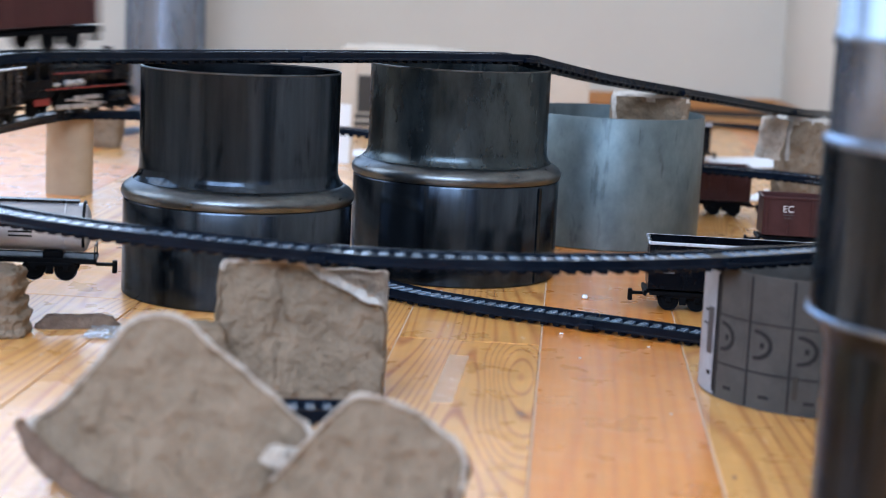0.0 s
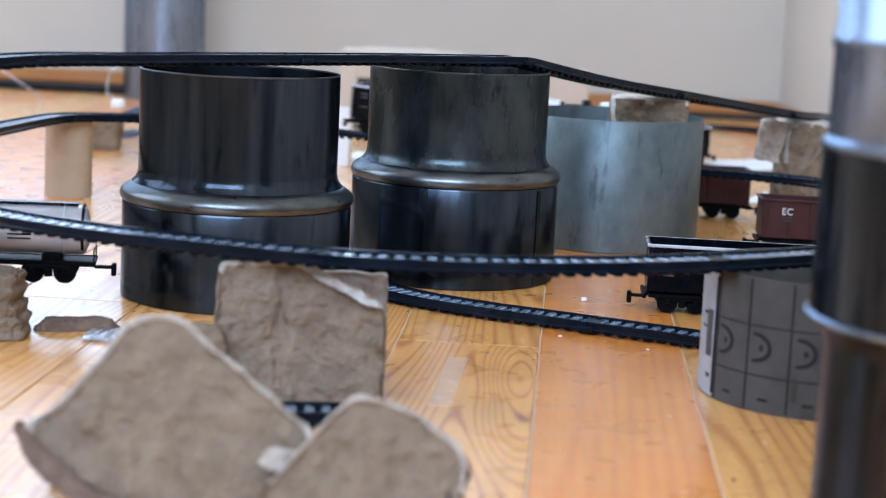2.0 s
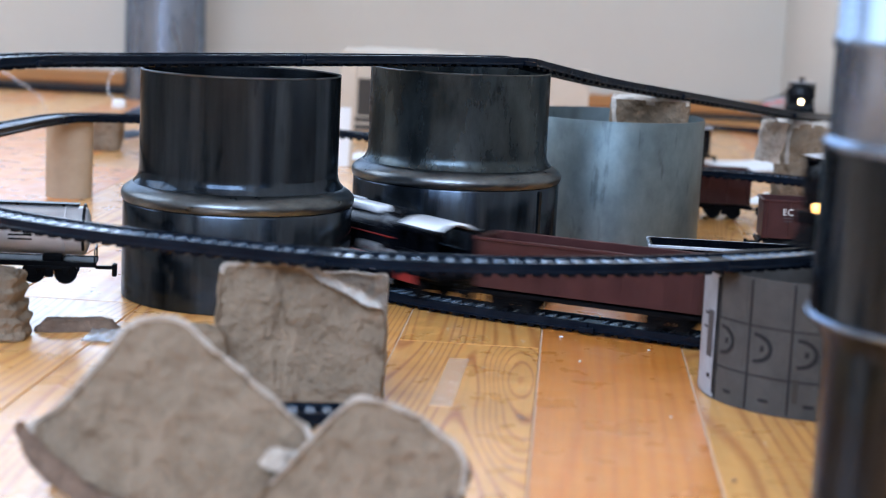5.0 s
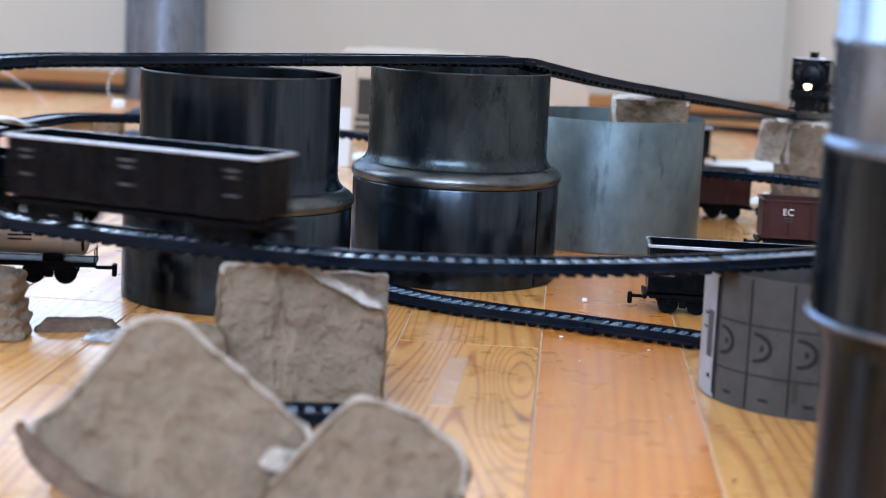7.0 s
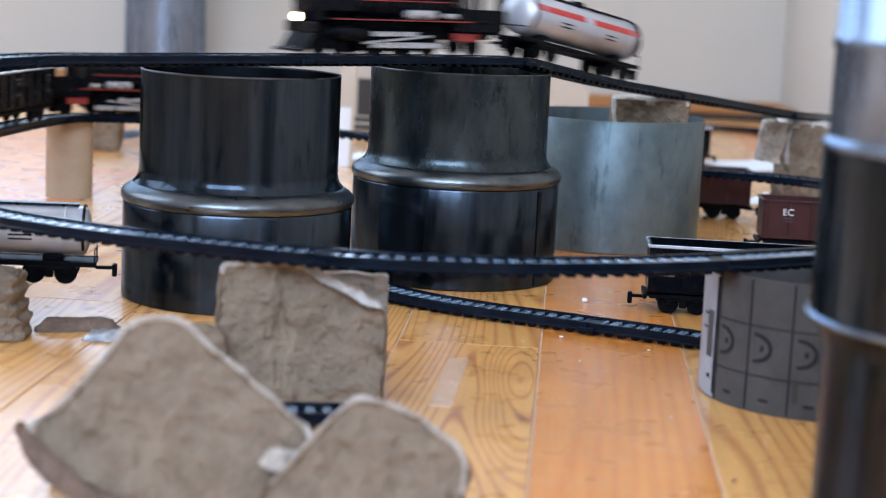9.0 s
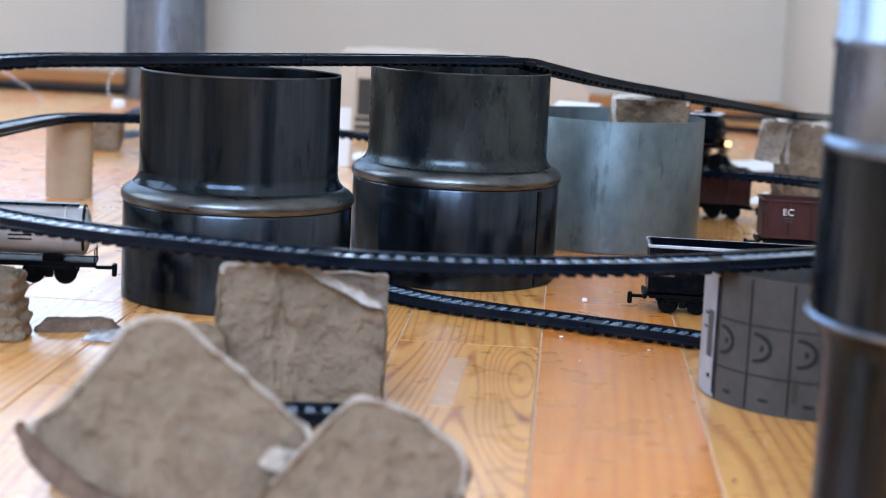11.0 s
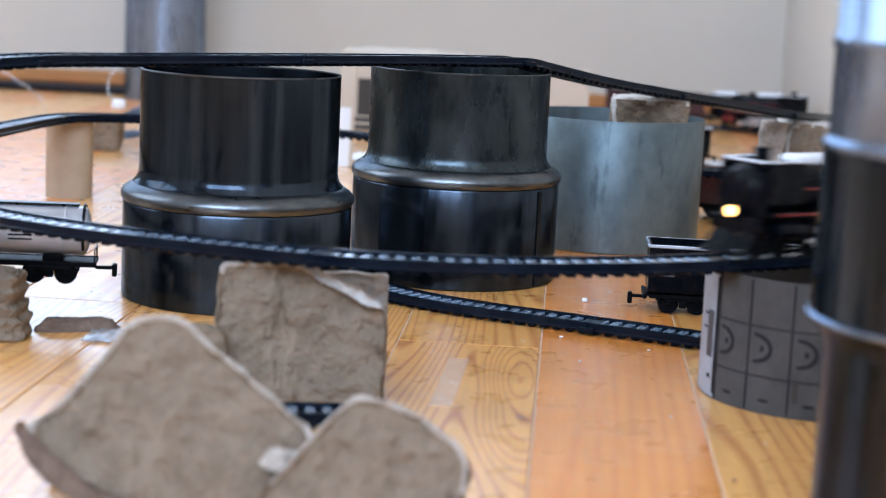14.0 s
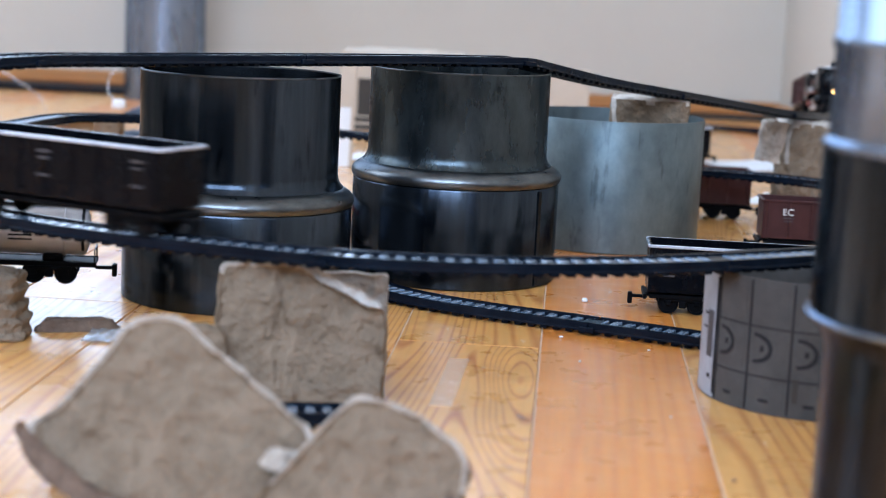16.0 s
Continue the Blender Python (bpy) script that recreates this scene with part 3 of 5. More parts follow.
# ---------- moulded pulp cartons ----------
def pulp_block(name, label, at, base, top, h, seed, shift=(0, 0), torn=0.004, thick=0.0025, n=14, rough=0.0022, material=PULP, corner=0.012, ripple=0.0, ragged=False):
    """A tapered egg-carton cup, standing on its wide or its narrow end: a wrinkled shell with a torn edge and a rounded closed top."""
    t = thing(name, label, "egg carton", "grey egg carton pieces", at=at)
    bm = bmesh.new()
    m = 4 * n

    def outline(u, sx, sy):
        # rounded rectangle
        a = 2 * math.pi * u
        c, s = math.cos(a), math.sin(a)
        p = 5.0
        r = (abs(c) ** p + abs(s) ** p) ** (-1 / p)
        return sx / 2 * r * c, sy / 2 * r * s

    rows = []
    lev = 36 if ripple or ragged else 16
    for j in range(lev + 1):
        v = j / lev
        ring = []
        for k in range(m):
            x0, y0 = outline(k / m, *base)
            x1, y1 = outline(k / m, *top)
            e = v ** 0.9
            x, y = x0 + (x1 - x0) * e + shift[0] * e, y0 + (y1 - y0) * e + shift[1] * e
            z = h * v
            q = Vector((x * 60 + seed * 7.3, y * 60, z * 60))
            d = noise.fractal(q, 1.0, 2.0, 4) * rough + ripple * math.sin(v * 28 + 0.6 * noise.noise(q))
            if j == 0:
                z += max(0, noise.noise(q * 1.7)) * torn
            rr = max(1e-4, math.hypot(x, y))
            ring.append(bm.verts.new((x * (1 + d / rr), y * (1 + d / rr), z + d * 0.6 * (v > 0.05))))
        rows.append(ring)
    # rounded crown
    for j in range(1, 7):
        a = j / 6 * math.pi / 2
        ring = []
        for k in range(m):
            x, y = outline(k / m, *top)
            f = 1 - (1 - math.cos(a)) * min(1, corner / (min(top) / 2))
            if j == 6:
                f *= 0.35
            q = Vector((x * f * 60 + seed * 7.3, y * f * 60, h * 60 + j))
            ring.append(bm.verts.new((x * f + shift[0], y * f + shift[1], h + corner * 0.5 * math.sin(a) + noise.noise(q) * rough * 1.2)))
        rows.append(ring)
    for j, (a, b) in enumerate(zip(rows, rows[1:])):
        for k in range(m):
            f = bm.faces.new((a[k], a[(k + 1) % m], b[(k + 1) % m], b[k]))
            # pale torn fibre along the top and one corner
            f.material_index = 1 if ragged and j >= lev - (noise.noise(Vector((k * 0.35, seed, 0))) > 0.12) or ragged and j > lev * 0.6 and 0.585 < k / m < 0.625 else 0
    bm.faces.new(rows[-1])
    # inner skin
    inner = [[bm.verts.new((p.co.x * (1 - thick / max(0.004, math.hypot(p.co.x, p.co.y))), p.co.y * (1 - thick / max(0.004, math.hypot(p.co.x, p.co.y))), min(p.co.z, h - thick))) for p in r] for r in rows[:lev + 1:4]]
    for a, b in zip(inner, inner[1:]):
        for k in range(m):
            bm.faces.new((a[k], b[k], b[(k + 1) % m], a[(k + 1) % m]))
    bm.faces.new(inner[-1])
    for k in range(m):
        bm.faces.new((rows[0][k], inner[0][k], inner[0][(k + 1) % m], rows[0][(k + 1) % m]))
    part("pulp_shell", bm, [material, TORNPALE] if ragged else material, t, smooth=True)
    return t


def pulp_panel(bm, outline, m, depth, seed, thick=0.0034, rough=0.0026, taper=0.80, crease=None, edge_from=-1.0):
    """One wall of a carton cup: a wrinkled panel of that outline (metres, in its own plane), with a thick rounded rim and sides that run back by depth."""
    n = 128
    o = [Vector((x, 0, z)) for x, z in outline]
    per = [(o[(i + 1) % len(o)] - o[i]).length for i in range(len(o))]
    total = sum(per)
    ring = []
    for k in range(n):
        d = total * k / n
        i = 0
        while d > per[i]:
            d -= per[i]
            i += 1
        ring.append(o[i].lerp(o[(i + 1) % len(o)], d / per[i]))
    for _ in range(3):
        ring = [(ring[k - 1] + ring[k] * 2 + ring[(k + 1) % n]) / 4 for k in range(n)]
    c = sum(ring, Vector()) / n

    def wob(p, amp):
        return noise.fractal(Vector((p.x * 55 + seed * 3.7, p.y * 55, p.z * 55)), 0.75, 2.0, 5) * amp

    rows = []
    # back of the sides, sides, rim, then the front in shrinking rings
    plan = [(taper, depth), ((1 + taper) / 2, depth * 0.5), (0.985, thick * 1.2), (1.0, thick * 0.2), (0.992, -thick * 0.45), (0.972, -thick * 0.7), (0.945, -thick * 0.35)] + [(0.91 - 0.045 * i, 0.0) for i in range(20)]
    for f, back in plan:
        row = []
        for p in ring:
            q = c + (p - c) * f
            w = wob(q, rough * (0.9 if f > 0.9 else 1.0))
            fold = 0.0035 * math.exp(-((q.x - crease) / 0.0028) ** 2) + 0.10 * max(0.0, q.x - crease) if crease is not None else 0.0
            row.append(bm.verts.new(m @ Vector((q.x + w * 0.5, back + w + fold, q.z + w * 0.6))))
        rows.append(row)
    for i, (a, b) in enumerate(zip(rows, rows[1:])):
        for k in range(n):
            f = bm.faces.new((a[k], a[(k + 1) % n], b[(k + 1) % n], b[k]))
            # paler upper rim: torn fibre, with light from behind mixed into its colour
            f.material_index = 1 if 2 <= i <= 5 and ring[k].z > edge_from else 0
    bm.faces.new(rows[-1])
    bm.faces.new(rows[0])


def carton_piece(name, label, at, walls, torn=None):
    t = thing(name, label, "egg carton", "grey egg carton pieces", at=at)
    for seed, (nm, outline, m, depth) in enumerate(walls):
        bm = bmesh.new()
        prop = name == "egg_carton_support"
        pulp_panel(bm, outline, m, depth, seed + len(name) + 10 * at.translation.x, crease=-0.0095 if prop and nm == "cup_wall" else None, edge_from=0.026 if prop else -0.012)
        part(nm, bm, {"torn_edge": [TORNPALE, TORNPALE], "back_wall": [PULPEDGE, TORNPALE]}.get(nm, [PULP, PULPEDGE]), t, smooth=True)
    if torn:
        bm = bmesh.new()
        pulp_panel(bm, torn, pose(0.001, -0.002, 0, 0, 0, 8), 0.010, 5, thick=0.002)
        part("torn_end", bm, [TORN, TORN], t, "dark brown torn end", smooth=True)
    return t


def px(k, *pts):
    return [(x * k, -y * k) for x, y in pts]


# each outline in units of a quarter millimetre about the piece's own middle
carton_piece("egg_carton_peak", "large torn grey egg carton peak lying on the boards", pose(-0.1059, 0.6742, 0.0369, -26, 0, -4),
             [("cup_wall", px(0.0002216, (-90, -182), (-40, -194), (12, -182), (70, -136), (262, -2), (276, 36), (240, 110), (150, 240), (-20, 240), (-150, 150), (-215, 96), (-274, 34), (-212, 0)), Matrix(), 0.034),
              ("cup_side", px(0.0002216, (-96, -120), (-40, -150), (-20, -60), (-150, 60), (-200, 20)), pose(0.004, 0.020, 0.0, 0, 0, -30), 0.012)],
             torn=px(0.0002216, (-262, 26), (-212, 78), (-140, 126), (-50, 170), (-50, 206), (-145, 176), (-232, 106), (-276, 46)))
carton_piece("egg_carton_peak", "smaller torn grey egg carton peak lying on the boards", pose(-0.0244, 0.6542, 0.0292, -26, 0, 2),
             [("cup_wall", px(0.000213, (-40, -116), (0, -122), (90, -86), (160, -42), (180, -6), (172, 70), (120, 190), (-150, 190), (-215, 90), (-92, -60)), Matrix(), 0.030)], torn=px(0.000213, (128, -44), (176, -14), (184, 20), (164, 80), (140, 70), (150, 10)))
carton_piece("egg_carton_support", "grey-brown egg carton block propping the low track", pose(-0.0694, 0.851, 0.0372, -15, 0, 0),
             [("cup_wall", px(0.000283, (-152, -116), (-90, -121), (-20, -122), (8, -114), (60, -88), (135, -54), (152, -44), (154, 172), (-20, 172), (-150, 172)), pose(0, 0, 0, 0, 0, 0), 0.046),
              ("back_wall", px(0.000283, (10, -116), (150, -120), (154, 112), (10, 112)), pose(0, 0.022, 0, 0, 0, 6), 0.022),
              ("torn_edge", px(0.000283, (-6, -123), (22, -116), (70, -94), (132, -62), (150, -44), (120, -50), (60, -78), (18, -98), (-4, -108)), pose(0, -0.0012, 0, 0, 0, 0), 0.006)])
pulp_block("egg_carton_peak", "low rounded egg carton bump between larger pieces", pose(-0.118, 0.845, 0.0), (0.05, 0.04), (0.022, 0.016), 0.036, 21, corner=0.008)
pulp_block("egg_carton_support", "low flattened egg carton holding up the tank wagon", pose(-0.314, 1.035, 0, 0, 0, 4), (0.105, 0.05), (0.100, 0.044), 0.0195, 61, torn=0.0, corner=0.003, rough=0.0006)
pulp_block("egg_carton_block", "worn egg carton piece at the track side", pose(-0.268, 0.972, 0, 0, 0, 4), (0.064, 0.036), (0.056, 0.030), 0.0365, 27, torn=0.0, corner=0.003, rough=0.0030, ripple=0.0010)
# dark flat piece added in place of the carton block's cast shadow
pulp_block("egg_carton_flap", "low brown flap added as the carton block's shadow on the boards", pose(-0.213, 1.005, 0, 0, 0, 16), (0.050, 0.022), (0.040, 0.010), 0.005, 81, torn=0.0, corner=0.002, rough=0.0014, material=TORN, thick=0.001)
pulp_block("egg_carton_block", "small egg carton piece standing behind the tube", pose(-0.393, 1.975, 0, 0, 0, 6), (0.036, 0.034), (0.048, 0.044), 0.037, 33, torn=0.0, corner=0.003)
pulp_block("egg_carton_support", "egg carton pillar inside the drum carrying the track", pose(0.165, 1.435, 0, 0, 0, -6), (0.062, 0.046), (0.063, 0.040), 0.1225, 40, torn=0.0, corner=0.005, rough=0.0026, ragged=True)
pulp_block("egg_carton_support", "tall egg carton pillar under the rising track", pose(0.334, 1.632, 0, 0, 0, 10), (0.050, 0.046), (0.046, 0.044), 0.0945, 46, torn=0.0, corner=0.005, rough=0.004, ragged=True)
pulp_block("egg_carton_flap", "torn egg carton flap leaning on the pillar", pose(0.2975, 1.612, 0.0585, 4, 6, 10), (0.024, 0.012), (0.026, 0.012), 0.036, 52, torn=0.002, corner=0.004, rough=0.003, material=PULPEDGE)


# ---------- railway lines ----------
# rail tops of the two closed lines
INNER = [(-0.2414, 0.9337, 0.078), (-0.1721, 0.8934, 0.078), (-0.1099, 0.8687, 0.078), (-0.0515, 0.8530, 0.078), (0.0047, 0.8517, 0.078), (0.0616, 0.8635, 0.078),
         (0.1215, 0.8866, 0.078), (0.1873, 0.9251, 0.078), (0.285, 1.01, 0.076), (0.345, 1.12, 0.073), (0.37, 1.24, 0.070), (0.362, 1.38, 0.063), (0.328, 1.5330, 0.0527), (0.2837, 1.5700, 0.0517),
         (0.236, 1.5980, 0.0510), (0.0838, 1.650, 0.0520), (-0.0924, 1.695, 0.0600), (-0.1976, 1.655, 0.0690), (-0.2866, 1.602, 0.0746), (-0.3408, 1.5501, 0.077), (-0.3597, 1.5026, 0.076), (-0.3726, 1.4387, 0.075),
         (-0.39, 1.30, 0.075), (-0.38, 1.15, 0.076), (-0.325, 1.02, 0.077)]
OUTER = [(0.0463, 1.2477, 0.161), (0.0330, 1.2393, 0.161), (-0.0202, 1.205, 0.161), (-0.102, 1.1331, 0.161), (-0.1879, 1.045, 0.161), (-0.2491, 0.9607, 0.161), (-0.33, 0.84, 0.148), (-0.41, 0.68, 0.115), (-0.42, 0.52, 0.075), (-0.36, 0.38, 0.035),
         (-0.24, 0.29, 0.010), (-0.06, 0.25, 0.008), (0.12, 0.26, 0.008), (0.28, 0.34, 0.008), (0.38, 0.50, 0.008), (0.41, 0.68, 0.008), (0.38, 0.84, 0.008), (0.29, 0.96, 0.008),
         (0.1613, 1.036, 0.008), (0.0793, 1.0755, 0.008), (0.0259, 1.100, 0.008), (-0.028, 1.138, 0.008), (-0.067, 1.199, 0.008), (-0.11, 1.31, 0.008), (-0.15, 1.48, 0.008), (-0.185, 1.70, 0.008),
         (-0.205, 2.00, 0.008), (-0.205, 2.30, 0.008), (-0.150, 2.53, 0.008), (-0.02, 2.65, 0.008), (0.14, 2.67, 0.008),
         (0.4341, 2.6400, 0.0080), (0.4846, 2.5900, 0.0101), (0.4877, 2.4600, 0.0283), (0.4650, 2.3100, 0.0462), (0.4443, 2.1500, 0.0628), (0.4280, 2.0000, 0.0769), (0.4138, 1.8800, 0.0865), (0.3872, 1.7700, 0.0947), (0.3539, 1.6800, 0.1008), (0.3136, 1.6000, 0.1073), (0.2464, 1.5100, 0.1195), (0.1805, 1.4200, 0.1321), (0.1129, 1.3350, 0.1448), (0.0600, 1.2657, 0.1577)]
inner, outer = Line(INNER), Line(OUTER)


def rails_bm(line, s0, s1, side):
    """One rail: a thin web on a foot, swept along the line."""
    bm = bmesh.new()
    prof = [(-0.0010, 0.0), (0.0010, 0.0), (0.0012, -0.0010), (0.0012, -0.0040), (0.0018, -0.0046), (0.0018, -0.0054), (-0.0018, -0.0054), (-0.0018, -0.0046), (-0.0012, -0.0040), (-0.0012, -0.0010)]
    n = max(2, int((s1 - s0) / 0.008))
    rings = []
    for i in range(n + 1):
        m = line.seat(s0 + (s1 - s0) * i / n, 0.004)
        rings.append([bm.verts.new(m @ Vector((0, side * 0.0104 + y, z))) for y, z in prof])
    for a, b in zip(rings, rings[1:]):
        for k in range(len(prof)):
            bm.faces.new((a[k], a[(k + 1) % len(prof)], b[(k + 1) % len(prof)], b[k]))
    bm.faces.new(rings[0])
    bm.faces.new(rings[-1])
    return bm


def sleeper_mesh():
    bm = bmesh.new()
    box(bm, (0, 0, -0.0034), (0.0050, 0.0188, 0.0044), 0.0005)
    box(bm, (0, 0, -0.0062), (0.0044, 0.0212, 0.0024), 0.0003)
    # upper part carries the painted sheen, the foot stays track black
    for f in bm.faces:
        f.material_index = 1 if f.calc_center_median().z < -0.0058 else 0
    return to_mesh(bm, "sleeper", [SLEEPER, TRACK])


SLEEPER_MESH = sleeper_mesh()


def lay(line, s0, s1, label):
    """A section of track with two rails, sleepers and the joint clips at its end."""
    t = thing("track_section", label, "toy track", "black plastic track sections")
    for side in (1, -1):
        part("rail", rails_bm(line, s0 + 0.0004, s1 - 0.0004, side), TRACK, t)
    n = int(round((s1 - s0) / 0.0086))
    for i in range(n):
        ob = new("sleeper", SLEEPER_MESH)
        ob.parent = t
        ob.matrix_basis = line.seat(s0 + (s1 - s0) * (i + 0.5) / n, 0.004)
    bm = bmesh.new()
    m = line.seat(s1, 0.004)
    for side in (1, -1):
        box(bm, m @ Vector((0, side * 0.0136, -0.0042)), (0.010, 0.0032, 0.0036), 0.0006, m.to_3x3().to_4x4())
    box(bm, m @ Vector((0, 0, -0.0026)), (0.012, 0.0150, 0.0030), 0.0005, m.to_3x3().to_4x4())
    part("joint_clip", bm, TRACK, t)


def nearest(line, p):
    return float(np.argmin(((line.pts - np.array(p)) ** 2).sum(1))) / len(line.pts) * line.length


def lay_line(line, joints, label):
    """Lays the closed line in sections between its joints."""
    cuts = sorted(nearest(line, p) for p in joints)
    out = []
    for a, b in zip(cuts, cuts[1:] + [cuts[0] + line.length]):
        k = max(1, round((b - a) / 0.21))
        out += [(a + (b - a) * i / k, a + (b - a) * (i + 1) / k) for i in range(k)]
    for a, b in out:
        lay(line, a, b, label)


lay_line(inner, [(-0.060, 0.855, 0.078), (-0.3408, 1.5501, 0.077)], "black plastic toy track on the raised inner loop")
lay_line(outer, [(-0.102, 1.1331, 0.157), (0.0463, 1.2477, 0.157), (0.1805, 1.42, 0.131)], "black plastic toy track of the outer line")

siding = Line([(-1.30, 2.795, 0.008), (-0.70, 2.790, 0.008), (-0.30, 2.765, 0.008), (-0.31, 2.764, 0.008), (-0.70, 2.789, 0.008)])
lay(siding, 0.55, 0.78, "black plastic toy track siding along the skirting")
lay(siding, 0.78, 1.00, "black plastic toy track siding along the skirting")

stray = Line([(-0.085, 0.812, 0.0076), (-0.045, 0.817, 0.0076), (0.0, 0.823, 0.0076), (-0.001, 0.8235, 0.0076), (-0.045, 0.8175, 0.0076)])
loose = Line([(-0.152, 0.690, 0.0076), (-0.138, 0.712, 0.0076), (-0.122, 0.738, 0.0076), (-0.1225, 0.7385, 0.0076), (-0.1385, 0.7125, 0.0076)])
lay(loose, 0.002, 0.052, "loose black toy track piece under the large egg carton")
lay(stray, 0.004, 0.046, "loose black toy track piece between the egg cartons")


# ---------- rolling stock: x runs forward, z = 0 on the rail tops ----------
DULLRED = mat("dull_red_plastic", (0.22, 0.02, 0.018), (0.30, 0.03, 0.026), rough=0.45, scale=60)


def wheel_bm(r, w=0.0024):
    return lathebm([(0.0012, -w / 2), (r * 0.72, -w / 2), (r * 0.76, -w / 2 + 0.0006), (r * 0.9, -w / 2 + 0.0006), (r, -w / 2), (r, w / 2), (r * 0.9, w / 2), (r * 0.76, w / 2 - 0.0006), (r * 0.7, w / 2), (0.0012, w / 2)], 20, "y")


WHEEL = to_mesh(wheel_bm(0.0070), "wheel", BLACKM, True)
DRIVER = to_mesh(wheel_bm(0.0098), "driving_wheel", BLACKM, True)


def add_wheel(mesh, name, parent, x, y, r):
    ob = new(name, mesh)
    ob.parent = parent
    ob.matrix_basis = pose(x, y, r)
    return ob


def bogie(parent, x):
    bm = bmesh.new()
    for side in (1, -1):
        box(bm, (x, side * 0.0134, 0.0098), (0.026, 0.0022, 0.0026), 0.0006)
        box(bm, (x, side * 0.0138, 0.0068), (0.0050, 0.0020, 0.0050), 0.0006)
        for dx in (-0.0095, 0.0095):
            box(bm, (x + dx, side * 0.0140, 0.0078), (0.0036, 0.0018, 0.0036), 0.0005)
    box(bm, (x, 0, 0.0095), (0.010, 0.026, 0.003), 0.0006)
    b = part("bogie", bm, BLACKM, parent)
    for dx in (-0.0095, 0.0095):
        for side in (1, -1):
            add_wheel(WHEEL, "wheel", b, x + dx, side * 0.0108, 0.0070)
    return b


def coupling(parent, x, way):
    bm = bmesh.new()
    box(bm, (x + way * 0.005, 0, 0.0088), (0.012, 0.0030, 0.0020), 0.0004)
    box(bm, (x + way * 0.0105, 0.0016, 0.0072), (0.0030, 0.0060, 0.0076), 0.0006)
    part("coupling", bm, BLACKM, parent)


def gondola(name, label, paint, at, length=0.150, marks=True):
    """An open goods wagon: ribbed sides, hollow body, frame and two bogies."""
    t = thing(name, label, "toy wagon", "open toy wagons", at=at)
    L, W2, z0, z1, th = length, 0.0176, 0.0150, 0.0468, 0.0014
    bm = bmesh.new()
    outer_ = [(-L / 2, -W2), (L / 2, -W2), (L / 2, W2), (-L / 2, W2)]
    inn = [(-L / 2 + th, -W2 + th), (L / 2 - th, -W2 + th), (L / 2 - th, W2 - th), (-L / 2 + th, W2 - th)]
    vo0, vo1 = [bm.verts.new((x, y, z0)) for x, y in outer_], [bm.verts.new((x, y, z1)) for x, y in outer_]
    vi1, vi0 = [bm.verts.new((x, y, z1)) for x, y in inn], [bm.verts.new((x, y, z0 + 0.003)) for x, y in inn]
    for a, b in ((vo0, vo1), (vo1, vi1), (vi1, vi0)):
        for k in range(4):
            bm.faces.new((a[k], a[(k + 1) % 4], b[(k + 1) % 4], b[k]))
    bm.faces.new(vo0)
    bm.faces.new(vi0)
    bmesh.ops.bevel(bm, geom=[e for e in bm.edges if e.verts[0].co.z != e.verts[1].co.z or e.verts[0].co.z > z1 - 1e-5], offset=0.0004, segments=1, affect="EDGES")
    body = part("body", bm, paint, t)
    n = 9
    for side in (1, -1):
        for k in range(n):
            x = -L / 2 + 0.004 + (L - 0.008) * k / (n - 1)
            part("rib", boxbm((x, side * (W2 + 0.0005), (z0 + z1) / 2), (0.0018, 0.0012, z1 - z0 - 0.003), 0.0003), paint, body)
    bm = bmesh.new()
    for side in (1, -1):
        box(bm, (0, side * (W2 + 0.0004), z1 - 0.0010), (L + 0.0022, 0.0018, 0.0022), 0.0005)
    for side in (1, -1):
        box(bm, (side * (L / 2 + 0.0004), 0, z1 - 0.0010), (0.0018, 2 * W2 - 0.0012, 0.0022), 0.0005)
    # black wagons get a rim with the window highlight in its colour
    part("top_rim", bm, RIMSHINE if paint is BLACKP else paint, t)
    bm = bmesh.new()
    box(bm, (0, 0, 0.0122), (L + 0.004, 0.024, 0.0024), 0.0005)
    for side in (1, -1):
        box(bm, (0, side * 0.0145, 0.0118), (L * 0.98, 0.0018, 0.0030), 0.0004)
    for way in (1, -1):
        box(bm, (way * (L / 2 + 0.0014), 0, 0.0115), (0.0022, 0.033, 0.0036), 0.0005)
    part("underframe", bm, BLACKM, t)
    if marks:
        for side in (1, -1):
            for x, w in ((-L * 0.41, 0.008), (0.0, 0.009), (L * 0.41, 0.008)):
                bm = bmesh.new()
                for z, f in ((0.0390, 1.0), (0.0355, 0.75), (0.0265, 0.9)):
                    box(bm, (x, side * (W2 + 0.0012), z), (w * f, 0.0004, 0.0014))
                part("lettering_bars", bm, GREYPRINT, body, "small pale unreadable print")
    for x in (-L * 0.34, L * 0.34):
        bogie(t, x)
    for way in (1, -1):
        coupling(t, way * L / 2, way)
    return t


